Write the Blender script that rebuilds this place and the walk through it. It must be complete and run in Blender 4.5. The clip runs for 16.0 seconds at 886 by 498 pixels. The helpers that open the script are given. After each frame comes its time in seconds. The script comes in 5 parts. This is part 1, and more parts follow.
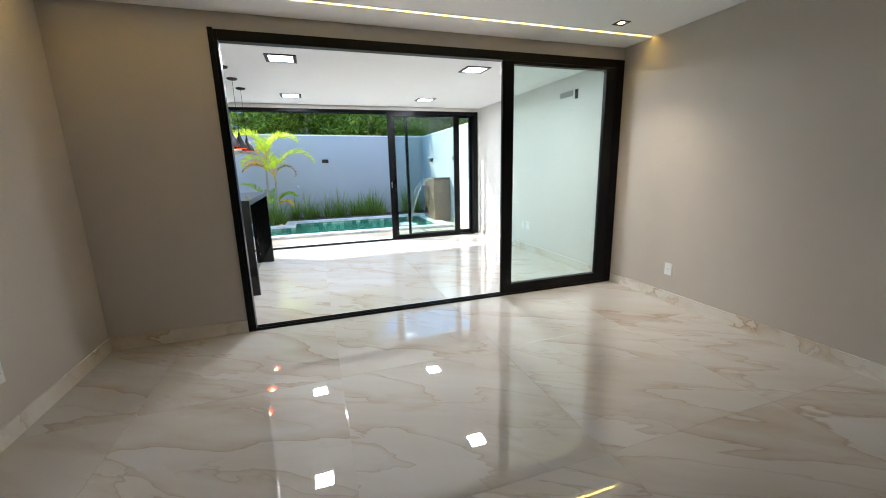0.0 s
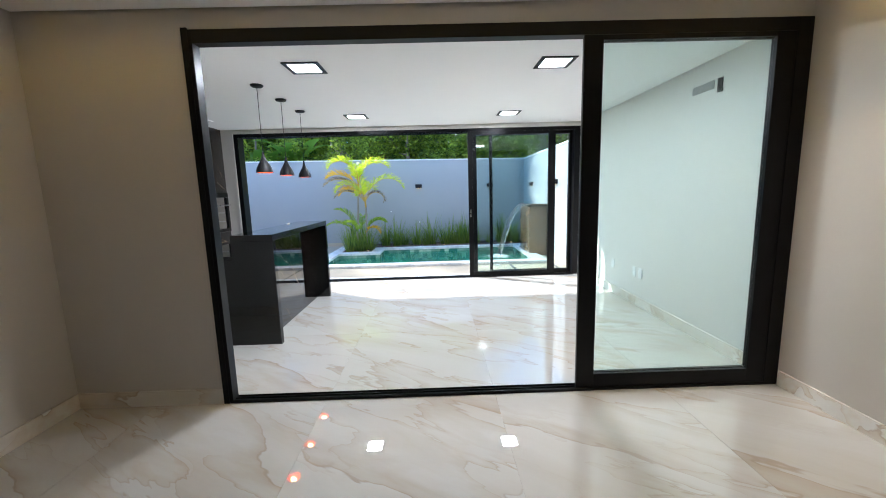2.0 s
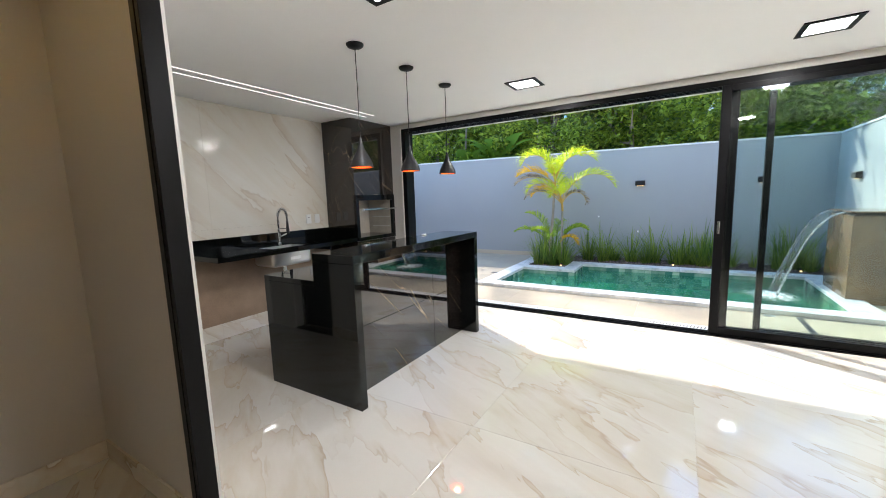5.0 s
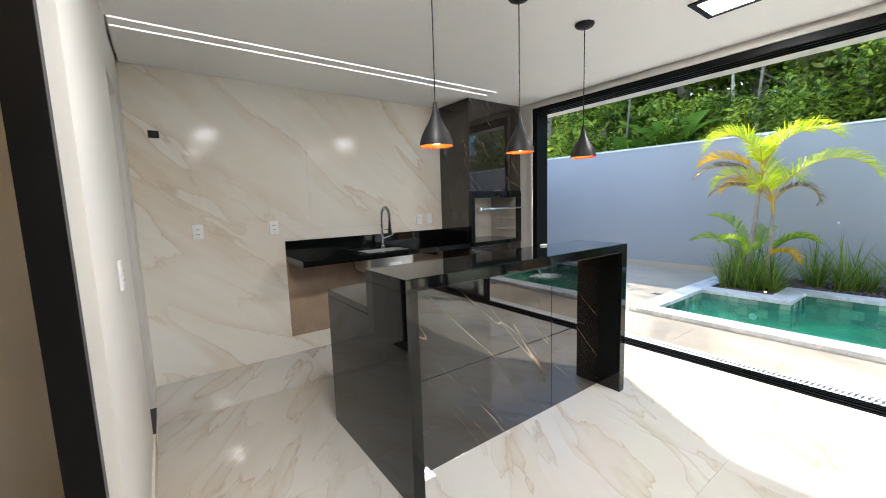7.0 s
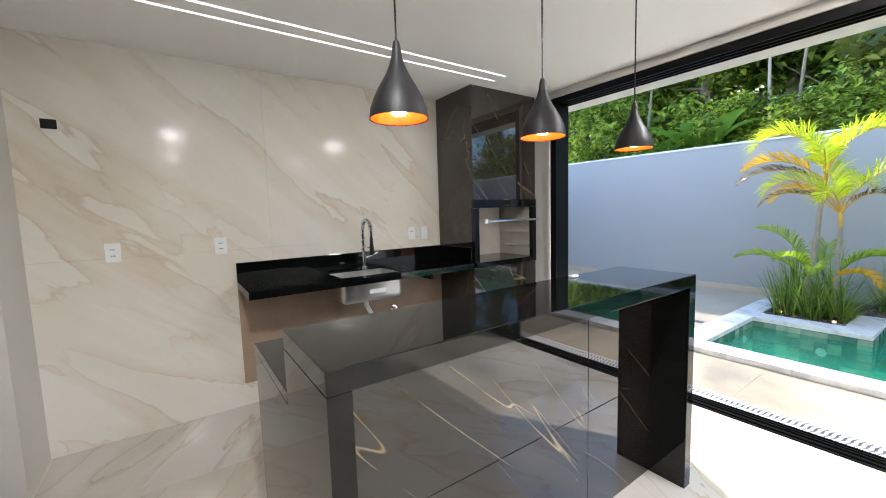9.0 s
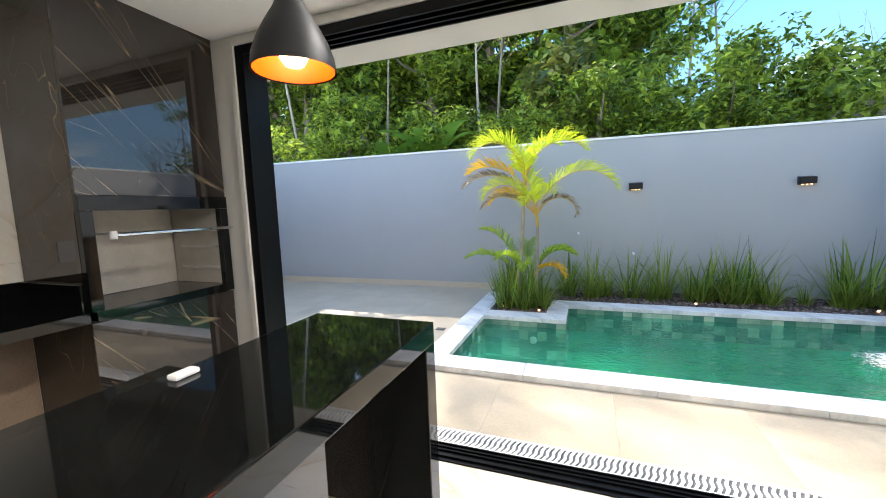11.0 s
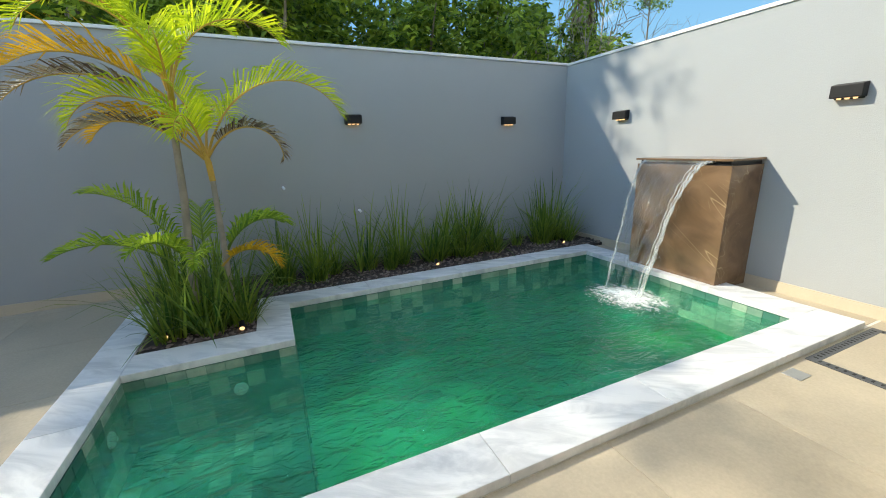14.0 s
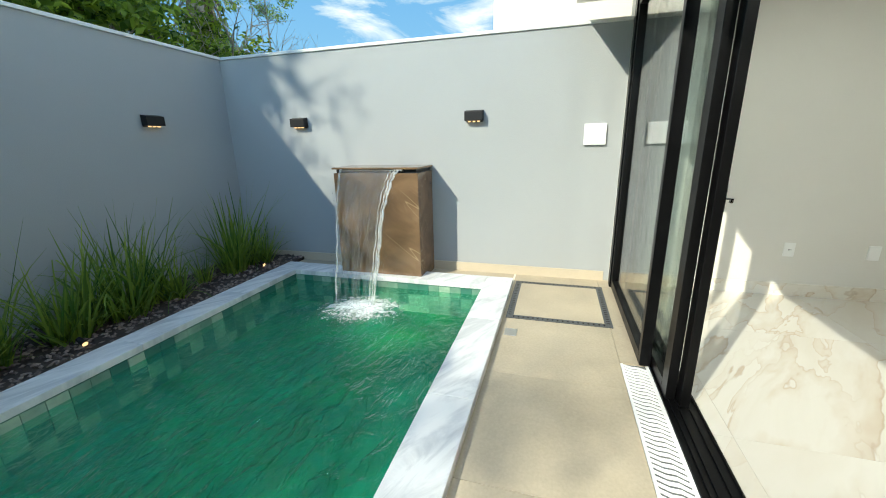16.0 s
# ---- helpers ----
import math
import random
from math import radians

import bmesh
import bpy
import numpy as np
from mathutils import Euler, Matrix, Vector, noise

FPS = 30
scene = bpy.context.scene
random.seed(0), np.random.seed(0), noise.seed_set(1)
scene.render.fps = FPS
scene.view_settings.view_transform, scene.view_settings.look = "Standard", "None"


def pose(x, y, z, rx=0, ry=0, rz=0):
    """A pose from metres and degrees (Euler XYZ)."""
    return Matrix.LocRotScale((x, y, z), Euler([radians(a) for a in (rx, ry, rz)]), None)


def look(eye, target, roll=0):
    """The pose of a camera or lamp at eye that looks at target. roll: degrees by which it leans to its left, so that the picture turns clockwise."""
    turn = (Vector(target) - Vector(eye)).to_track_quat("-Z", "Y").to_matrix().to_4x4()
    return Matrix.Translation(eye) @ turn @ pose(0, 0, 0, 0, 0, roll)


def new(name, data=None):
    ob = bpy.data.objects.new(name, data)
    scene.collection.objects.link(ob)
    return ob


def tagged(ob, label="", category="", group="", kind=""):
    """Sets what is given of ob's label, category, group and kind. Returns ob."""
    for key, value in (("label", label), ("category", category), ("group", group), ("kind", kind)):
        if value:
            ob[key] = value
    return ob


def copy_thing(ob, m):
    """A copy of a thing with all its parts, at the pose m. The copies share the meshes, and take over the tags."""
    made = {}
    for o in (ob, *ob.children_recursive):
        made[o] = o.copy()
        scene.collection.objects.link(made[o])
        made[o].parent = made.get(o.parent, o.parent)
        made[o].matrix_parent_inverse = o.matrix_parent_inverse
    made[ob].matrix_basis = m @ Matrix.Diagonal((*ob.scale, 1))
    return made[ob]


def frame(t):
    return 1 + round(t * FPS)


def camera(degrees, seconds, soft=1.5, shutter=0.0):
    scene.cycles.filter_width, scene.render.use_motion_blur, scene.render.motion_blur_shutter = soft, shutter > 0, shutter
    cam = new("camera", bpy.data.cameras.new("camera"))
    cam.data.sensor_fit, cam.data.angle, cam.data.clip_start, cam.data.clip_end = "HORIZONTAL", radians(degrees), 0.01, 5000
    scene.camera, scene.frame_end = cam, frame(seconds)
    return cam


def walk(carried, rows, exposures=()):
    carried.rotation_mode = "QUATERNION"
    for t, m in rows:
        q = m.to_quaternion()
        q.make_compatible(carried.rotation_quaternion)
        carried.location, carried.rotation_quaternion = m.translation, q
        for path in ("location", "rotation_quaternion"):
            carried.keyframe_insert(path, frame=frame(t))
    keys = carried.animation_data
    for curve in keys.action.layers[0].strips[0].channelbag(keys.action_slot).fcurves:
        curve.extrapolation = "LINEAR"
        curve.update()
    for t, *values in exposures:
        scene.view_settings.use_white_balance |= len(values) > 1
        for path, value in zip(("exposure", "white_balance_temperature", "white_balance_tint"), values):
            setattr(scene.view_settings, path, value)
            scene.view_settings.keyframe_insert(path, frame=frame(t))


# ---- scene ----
cam = camera(98.2, 16.0, soft=1.0)
PATH = [
    (0, (0.276, -0.459, 1.41), (0.892, 1.396, 0.988), -1.4),
    (0.5, (0.601, -0.269, 1.397), (0.969, 1.657, 1.002), -1.4),
    (1, (0.848, -0.031, 1.399), (1.036, 1.925, 1.031), -1.6),
    (1.5, (1.009, 0.267, 1.418), (1.095, 2.239, 1.099), -1.7),
    (2, (1.167, 0.581, 1.444), (1.196, 2.559, 1.151), -1.6),
    (2.5, (1.24, 0.905, 1.445), (1.21, 2.884, 1.151), -1.4),
    (3, (1.281, 1.227, 1.453), (1.146, 3.2, 1.155), -1.5),
    (3.5, (1.363, 1.555, 1.449), (1.047, 3.51, 1.169), -1.7),
    (4, (1.398, 1.847, 1.442), (0.849, 3.753, 1.178), -1.8),
    (4.2, (1.395, 1.961, 1.439), (0.747, 3.836, 1.187), -1.6),
    (4.5, (1.407, 2.136, 1.459), (0.605, 3.95, 1.2), -1.7),
    (5, (1.42, 2.43, 1.447), (0.375, 4.116, 1.186), -1.9),
    (5.2, (1.396, 2.535, 1.432), (0.266, 4.165, 1.177), -2.0),
    (7.5, (0.869, 3.614, 1.415), (-0.784, 4.715, 1.187), -1.9),
    (8, (0.721, 3.775, 1.42), (-0.952, 4.851, 1.206), -2.1),
    (10.3, (0.098, 4.57, 1.433), (-1.114, 6.151, 1.262), -2.1),
    (10.5, (0.067, 4.729, 1.427), (-0.999, 6.411, 1.249), -2.3),
    (11, (0.002, 5.074, 1.41), (-0.693, 6.937, 1.196), -2.0),
    (11.5, (-0.059, 5.385, 1.44), (-0.416, 7.334, 1.167), -1.9),
    (12, (-0.078, 5.797, 1.376), (-0.14, 7.773, 1.078), -2.0),
    (12.5, (-0.104, 6.145, 1.358), (0.088, 8.105, 1.008), -2.1),
    (13, (-0.145, 6.425, 1.353), (0.259, 8.343, 0.956), -2.3),
    (13.5, (-0.171, 6.747, 1.323), (0.427, 8.601, 0.868), -2.2),
    (14, (-0.215, 7.022, 1.302), (0.559, 8.793, 0.789), -2.0),
    (14.5, (-0.266, 7.278, 1.299), (0.679, 8.95, 0.743), -2.1),
    (15, (-0.251, 7.56, 1.28), (0.917, 9.076, 0.699), -2.1),
    (15.5, (-0.266, 7.749, 1.267), (1.218, 8.968, 0.71), -2.2),
    (16, (-0.239, 7.708, 1.343), (1.61, 8.253, 0.811), -1.2),
]
EXPOSURES = [(0, 2.65, 6050, 11), (1.0, 2.5, 5900, 11), (1.8, 2.5, 5850, 11), (2.5, 2.45, 5850, 12), (5, 2.4, 6550, 13), (8, 2.7, 6600, 12), (10.5, 2.75, 6750, 14), (11, 2.5, 6950, 13), (12, 1.85, 7300, 7), (12.5, 1.7, 7350, 6), (13, 1.58, 7250, 5), (14.5, 1.62, 7350, 5), (15.3, 1.65, 7100, 2), (16, 1.5, 6900, -1)]
walk(cam, [(t, look(eye, target, roll)) for t, eye, target, roll in PATH], EXPOSURES)

# ---- light ----
SUN = Vector((1.65, -1.0, -1.32)).normalized()
SKY = bpy.data.worlds.new("sky")
scene.world = SKY
SKY.use_nodes = True
_n = SKY.node_tree.nodes
_s = _n.new("ShaderNodeTexSky")
_s.sky_type, _s.sun_disc = "NISHITA", False
_s.sun_elevation = math.asin(-SUN.z)
_s.sun_rotation = math.atan2(-SUN.x, -SUN.y)
_s.air_density, _s.dust_density, _s.ozone_density = 1.0, 0.0, 1.6
_n["Background"].inputs[1].default_value = 0.15
SKY.node_tree.links.new(_s.outputs[0], _n["Background"].inputs[0])
_l = bpy.data.lights.new("sun", "SUN")
_l.energy, _l.angle, _l.color = 2.0, radians(0.6), (1.0, 0.95, 0.86)
sun = new("sun", _l)
sun.matrix_world = look((-8, 16, 12), Vector((-8, 16, 12)) + SUN)


# ---- materials ----
class Nodes:
    def __init__(self, name):
        self.m = bpy.data.materials.new(name)
        self.m.use_nodes = True
        self.t = self.m.node_tree
        self.b = self.t.nodes["Principled BSDF"]
        self.out = self.t.nodes["Material Output"]

    def add(self, kind, **props):
        n = self.t.nodes.new("ShaderNode" + kind)
        for k, v in props.items():
            if k == "operation":
                n.operation = v
            elif k == "blend_type":
                n.blend_type = v
            elif k == "data_type":
                n.data_type = v
        return n

    def link(self, a, b):
        self.t.links.new(a, b)

    def pos(self, scale=(1, 1, 1), rot=(0, 0, 0), shift=0.0):
        p = self.add("NewGeometry").outputs["Position"]
        if shift:
            r = self.add("ObjectInfo").outputs["Random"]
            v = self.add("VectorMath", operation="MULTIPLY_ADD")
            self.link(r, v.inputs[0])
            v.inputs[1].default_value = (shift, shift * 0.7, shift * 1.3)
            self.link(p, v.inputs[2])
            p = v.outputs[0]
        mp = self.add("Mapping")
        mp.inputs["Rotation"].default_value = [radians(a) for a in rot]
        self.link(p, mp.inputs["Vector"])
        ms = self.add("VectorMath", operation="MULTIPLY")
        ms.inputs[1].default_value = scale
        self.link(mp.outputs[0], ms.inputs[0])
        return ms.outputs[0]

    def noise(self, vec, scale, detail=4, distortion=0.0, rough=0.55):
        n = self.add("TexNoise")
        n.inputs["Scale"].default_value, n.inputs["Detail"].default_value = scale, detail
        n.inputs["Distortion"].default_value, n.inputs["Roughness"].default_value = distortion, rough
        self.link(vec, n.inputs["Vector"])
        return n.outputs["Fac"]

    def math(self, op, a, b=0.0, c=None):
        n = self.add("Math", operation=op)
        for i, v in enumerate((a, b) if c is None else (a, b, c)):
            if hasattr(v, "is_linked"):
                self.link(v, n.inputs[i])
            else:
                n.inputs[i].default_value = v
        return n.outputs[0]

    def ramp(self, fac, lo, hi, a=0.0, b=1.0):
        n = self.add("MapRange")
        self.link(fac, n.inputs["Value"])
        for k, v in (("From Min", lo), ("From Max", hi), ("To Min", a), ("To Max", b)):
            n.inputs[k].default_value = v
        return n.outputs[0]

    def mix(self, fac, a, b):
        n = self.add("MixRGB")
        for i, v in enumerate((fac, a, b)):
            if hasattr(v, "is_linked"):
                self.link(v, n.inputs[i])
            elif i == 0:
                n.inputs[0].default_value = v
            else:
                n.inputs[i].default_value = (*v, 1)
        return n.outputs[0]

    def bump(self, height, strength, dist=0.01):
        n = self.add("Bump")
        n.inputs["Strength"].default_value, n.inputs["Distance"].default_value = strength, dist
        self.link(height, n.inputs["Height"])
        self.link(n.outputs[0], self.b.inputs["Normal"])

    def base(self, col, rough=0.5, metal=0.0, spec=0.5):
        i = self.b.inputs
        if hasattr(col, "is_linked"):
            self.link(col, i["Base Color"])
        else:
            i["Base Color"].default_value = (*col, 1)
        if hasattr(rough, "is_linked"):
            self.link(rough, i["Roughness"])
        else:
            i["Roughness"].default_value = rough
        i["Metallic"].default_value, i["Specular IOR Level"].default_value = metal, spec
        return self.m


def plain(name, col, rough=0.5, metal=0.0, var=0.08, scale=3.0, bump=0.1, bscale=90.0, spec=0.5, obj=0.0):
    """A surface with two scales of variation and fine relief."""
    k = Nodes(name)
    p = k.pos(shift=obj)
    big, fine = k.noise(p, scale, 5), k.noise(p, bscale, 3)
    f = k.math("ADD", k.math("MULTIPLY", big, 0.7), k.math("MULTIPLY", fine, 0.3))
    c = k.mix(k.ramp(f, 0.3, 0.7), [v * (1 - var) for v in col], [min(1, v * (1 + var)) for v in col])
    k.bump(fine, bump, 0.004)
    return k.base(c, k.ramp(big, 0.3, 0.7, max(0.02, rough * 0.85), min(1, rough * 1.15)), metal, spec)


def marble_white(name, rot, rough, shift=0.0, spec=0.6, light=1.0, strong=1.0):
    """Cream marble: veins with one sharp edge that bleed out as tan on the other side."""
    k = Nodes(name)
    p = k.pos((0.42, 1.55, 1.55), rot, shift)
    nz, wob = k.add("TexNoise"), k.add("VectorMath", operation="MULTIPLY_ADD")
    nz.inputs["Scale"].default_value, nz.inputs["Detail"].default_value = 1.7, 5
    wob.inputs[1].default_value = (0.38, 0.38, 0.38)
    k.link(p, nz.inputs["Vector"]), k.link(nz.outputs["Color"], wob.inputs[0]), k.link(p, wob.inputs[2])
    q = wob.outputs[0]
    n1, n2, n3 = k.noise(q, 0.95, 5, 0.0, 0.48), k.noise(q, 2.1, 4, 0.2, 0.5), k.noise(q, 4.6, 3, 0.2)
    patch, cloud = k.noise(p, 0.75, 2, 0.3), k.noise(q, 0.8, 6, 0.8, 0.6)
    here, there = k.ramp(patch, 0.42, 0.56), k.ramp(patch, 0.60, 0.44)
    bleed = k.math("MULTIPLY", k.ramp(n1, 0.500, 0.507), k.ramp(n1, 0.507, 0.575, 1.0, 0.0))
    edge = k.ramp(k.math("ABSOLUTE", k.math("SUBTRACT", n1, 0.504)), 0.0, 0.006, 1.0, 0.0)
    thin = k.ramp(k.math("ABSOLUTE", k.math("SUBTRACT", n2, 0.5)), 0.0, 0.007, 1.0, 0.0)
    side = k.math("MULTIPLY", k.ramp(n2, 0.500, 0.507), k.ramp(n2, 0.507, 0.56, 1.0, 0.0))
    mottle = k.ramp(n3, 0.35, 0.7, 0.55, 1.0)
    c = k.mix(k.ramp(cloud, 0.42, 0.70), [v * light for v in (0.79, 0.765, 0.71)], [v * light for v in (0.70, 0.635, 0.535)])
    c = k.mix(k.math("MULTIPLY", k.math("MULTIPLY", bleed, here), k.math("MULTIPLY", mottle, 0.75 * strong)), c, [v * light for v in (0.54, 0.39, 0.235)])
    c = k.mix(k.math("MULTIPLY", k.math("MULTIPLY", side, there), k.math("MULTIPLY", mottle, 0.55 * strong)), c, [v * light for v in (0.60, 0.44, 0.27)])
    c = k.mix(k.math("MULTIPLY", k.math("MULTIPLY", edge, here), 0.5 * strong), c, [v * light for v in (0.38, 0.24, 0.125)])
    c = k.mix(k.math("MULTIPLY", k.math("MULTIPLY", thin, there), 0.6 * strong), c, [v * light for v in (0.46, 0.29, 0.14)])
    return k.base(c, rough, 0, spec)


def marble_dark(name, rot, base=(0.028, 0.022, 0.018), shift=0.0, rough=0.03, spec=0.5, vein=(0.40, 0.30, 0.185)):
    """Dark marble with bundles of thin straight gold veins."""
    k = Nodes(name)
    lines = []
    for turn, scale, freq, lo, hi in ((0.0, (0.16, 2.4, 2.4), 1.5, 0.45, 0.56), (6.0, (0.13, 3.2, 3.2), 2.2, 0.50, 0.60), (-30.0, (0.18, 2.0, 2.0), 1.3, 0.54, 0.62)):
        p = k.pos(scale, (rot[0] + turn, rot[1], rot[2]), shift)
        ridge = k.ramp(k.math("ABSOLUTE", k.math("SUBTRACT", k.noise(p, freq, 2, 0.0, 0.4), 0.5)), 0.0, 0.0030, 1.0, 0.0)
        lines.append(k.math("MULTIPLY", ridge, k.ramp(k.noise(k.pos((1, 1, 1), (turn, 0, 0), shift), 1.7, 3, 0.4), lo, hi)))
    v = k.math("MAXIMUM", lines[0], k.math("MAXIMUM", lines[1], k.math("MULTIPLY", lines[2], 0.6)))
    c = k.mix(k.ramp(k.noise(k.pos(), 2.6, 5, 0.8), 0.36, 0.66), [b * 0.7 for b in base], [b * 1.3 for b in base])
    c = k.mix(k.math("MULTIPLY", v, 0.85), c, vein)
    return k.base(c, rough, 0, spec)


def facing_mix(k, under, normal=None, rough=0.0, low=0.04):
    """Gloss over another shader, stronger towards grazing angles."""
    gl, lw, mx = k.add("BsdfGlossy"), k.add("LayerWeight"), k.add("MixShader")
    gl.inputs["Roughness"].default_value, lw.inputs[0].default_value = rough, 0.5
    if normal is not None:
        k.link(normal, gl.inputs["Normal"]), k.link(normal, lw.inputs["Normal"])
    f = k.math("ADD", k.math("MULTIPLY", k.math("POWER", lw.outputs["Facing"], 4.0), 0.85), low)
    k.link(f, mx.inputs[0]), k.link(under, mx.inputs[1]), k.link(gl.outputs[0], mx.inputs[2])
    k.link(mx.outputs[0], k.out.inputs[0])
    return k.m


def glass(name, tint):
    k = Nodes(name)
    tr = k.add("BsdfTransparent")
    tr.inputs[0].default_value = (*tint, 1)
    return facing_mix(k, tr.outputs[0], low=0.03)


def liquid(name, tint, body, cloud, bump, strength):
    """Water that is part clear, part clouded with its own colour."""
    k = Nodes(name)
    tr, df, mx, bp = k.add("BsdfTransparent"), k.add("BsdfDiffuse"), k.add("MixShader"), k.add("Bump")
    tr.inputs[0].default_value = (*tint, 1)
    f = k.math("ADD", k.math("MULTIPLY", k.noise(k.pos(), 1.1, 3, 1.0), 0.5), k.math("MULTIPLY", k.noise(k.pos((1, 1.5, 1)), 6.5, 3, 1.2), 0.5))
    c = k.mix(k.ramp(f, 0.36, 0.64), [v * 0.6 for v in body], [v * 1.4 for v in body])
    k.link(c, df.inputs[0])
    if hasattr(cloud, "is_linked"):
        k.link(cloud, mx.inputs[0])
    else:
        mx.inputs[0].default_value = cloud
    k.link(tr.outputs[0], mx.inputs[1]), k.link(df.outputs[0], mx.inputs[2])
    h = bump(k)
    bp.inputs["Strength"].default_value, bp.inputs["Distance"].default_value = strength, 0.05
    k.link(h, bp.inputs["Height"])
    return facing_mix(k, mx.outputs[0], bp.outputs[0], 0.02)


def glow(name, col, strength):
    k = Nodes(name)
    e = k.add("Emission")
    e.inputs[0].default_value, e.inputs[1].default_value = (*col, 1), strength
    k.link(e.outputs[0], k.out.inputs[0])
    return k.m


GREIGE = plain("greige_paint", (0.55, 0.505, 0.448), 0.55, var=0.03, bump=0.06, bscale=120)
WHITE = plain("white_paint", (0.69, 0.67, 0.63), 0.6, var=0.02, bump=0.05, bscale=120)
CEIL = plain("ceiling_paint", (0.88, 0.875, 0.865), 0.7, var=0.015, bump=0.03)
GREY = plain("grey_render", (0.355, 0.368, 0.374), 0.8, var=0.05, scale=1.2, bump=0.35, bscale=140)
CREAM = plain("cream_render", (0.72, 0.68, 0.60), 0.8, var=0.05, scale=1.0, bump=0.3, bscale=70)
CAPM = plain("white_cap_stone", (0.74, 0.735, 0.71), 0.55, var=0.06, scale=5)
FLOORM = marble_white("polished_floor_marble", (0, 0, 32), 0.018, 3.1, 1.0, 0.76, 0.8)
WALLM = marble_white("polished_wall_marble", (42, 0, 90), 0.13, 0.0, 0.20, 1.0, 0.55)
FLOORM.node_tree.nodes["Principled BSDF"].inputs["IOR"].default_value = 1.75
SKIRTM = marble_white("skirting_marble", (0, 0, 20), 0.2, 1.7)
DARKM = marble_dark("dark_brown_marble", (46, 0, 90), (0.026, 0.020, 0.0165), 0.0, 0.02, 0.9)
FRONTM = marble_dark("polished_dark_brown_marble", (46, 0, 90), (0.010, 0.0076, 0.0062), 0.0, 0.010, 0.72)
FRONTM.node_tree.nodes["Principled BSDF"].inputs["IOR"].default_value = 1.7
BROWNM = marble_dark("brown_marble", (-40, 0, 90), (0.175, 0.108, 0.062), 0.0, 0.12, 0.5, (0.42, 0.30, 0.17))
GRANITE = plain("black_granite", (0.0045, 0.0052, 0.005), 0.04, var=0.9, scale=70, bump=0.0, bscale=400, spec=0.38)
BLACKM = plain("black_aluminium", (0.0035, 0.0035, 0.004), 0.36, 0.0, var=0.2, scale=6, bump=0.04, bscale=300, spec=0.18)
GROUT = plain("grout", (0.55, 0.5, 0.42), 0.8)
SAND = plain("beige_deck_porcelain", (0.45, 0.378, 0.275), 0.55, var=0.2, scale=1.9, bump=0.12, bscale=70, obj=2.0)
COPING = Nodes("white_coping_marble")
_p = COPING.pos((1, 3.2, 1), (0, 0, 28), 2.3)
_v = COPING.ramp(COPING.noise(_p, 2.2, 7, 1.2, 0.6), 0.42, 0.62)
COPING.bump(COPING.noise(COPING.pos(), 160, 3), 0.1, 0.003)
COPING = COPING.base(COPING.mix(_v, (0.79, 0.785, 0.775), (0.56, 0.565, 0.57)), 0.42)
GLASS1 = glass("green_tinted_glass", (0.94, 0.985, 0.975))
GLASS2 = glass("clear_green_glass", (0.93, 0.97, 0.96))
PLASTIC = plain("white_plastic", (0.83, 0.83, 0.82), 0.35, var=0.02)
STEEL = plain("brushed_steel", (0.66, 0.65, 0.63), 0.34, 1.0, var=0.06, scale=10)
CHROME = plain("chrome", (0.78, 0.78, 0.78), 0.07, 1.0, var=0.02)
LAMPBLACK = plain("matt_black_metal", (0.010, 0.010, 0.011), 0.5, var=0.15, bump=0.05, spec=0.3)
ORANGE = plain("orange_enamel", (0.92, 0.13, 0.008), 0.4, var=0.05)
LEDWHITE = glow("cool_white_diffuser", (0.98, 0.99, 1.0), 2.0)
LEDSTRIP = glow("white_led_strip", (0.98, 0.99, 1.0), 0.9)
LEDWARM = glow("warm_led_strip", (1.0, 0.64, 0.14), 3.2)
BULB = glow("warm_bulb", (1.0, 0.66, 0.32), 5.0)
TILEG = Nodes("green_pool_tile")
_r = TILEG.add("ObjectInfo").outputs["Random"]
_i = TILEG.add("NewGeometry").outputs["Random Per Island"]
_f = TILEG.math("FRACT", TILEG.math("ADD", _r, _i))
_c = TILEG.mix(TILEG.ramp(_f, 0.25, 0.95), (0.06, 0.19, 0.14), (0.46, 0.58, 0.44))
_c = TILEG.mix(TILEG.ramp(TILEG.noise(TILEG.pos(), 9, 5), 0.35, 0.7, 0.0, 0.45), _c, (0.03, 0.12, 0.09))
TILEG = TILEG.base(_c, 0.25)
BASIN = plain("pool_basin_green", (0.05, 0.19, 0.135), 0.4, var=0.35, scale=2.2)
WATER = liquid("pool_water", (0.45, 0.93, 0.72), (0.016, 0.40, 0.235), 0.30, lambda k: k.math("ADD", k.noise(k.pos((1, 1.6, 1)), 3.0, 3, 1.0), k.math("MULTIPLY", k.noise(k.pos((0.8, 1.5, 1)), 9, 3, 1.2), 1.0)), 1.0)
MURK = Nodes("murky_water")
_t, _d, _m = MURK.add("BsdfTransparent"), MURK.add("BsdfDiffuse"), MURK.add("MixShader")
_t.inputs[0].default_value, _m.inputs[0].default_value = (0.35, 0.85, 0.6, 1), 0.78
MURK.link(MURK.mix(MURK.ramp(MURK.noise(MURK.pos(), 0.9, 5, 1.0), 0.34, 0.66), (0.006, 0.19, 0.13), (0.034, 0.40, 0.14)), _d.inputs[0])
MURK.link(_t.outputs[0], _m.inputs[1]), MURK.link(_d.outputs[0], _m.inputs[2]), MURK.link(_m.outputs[0], MURK.out.inputs[0])
MURK = MURK.m
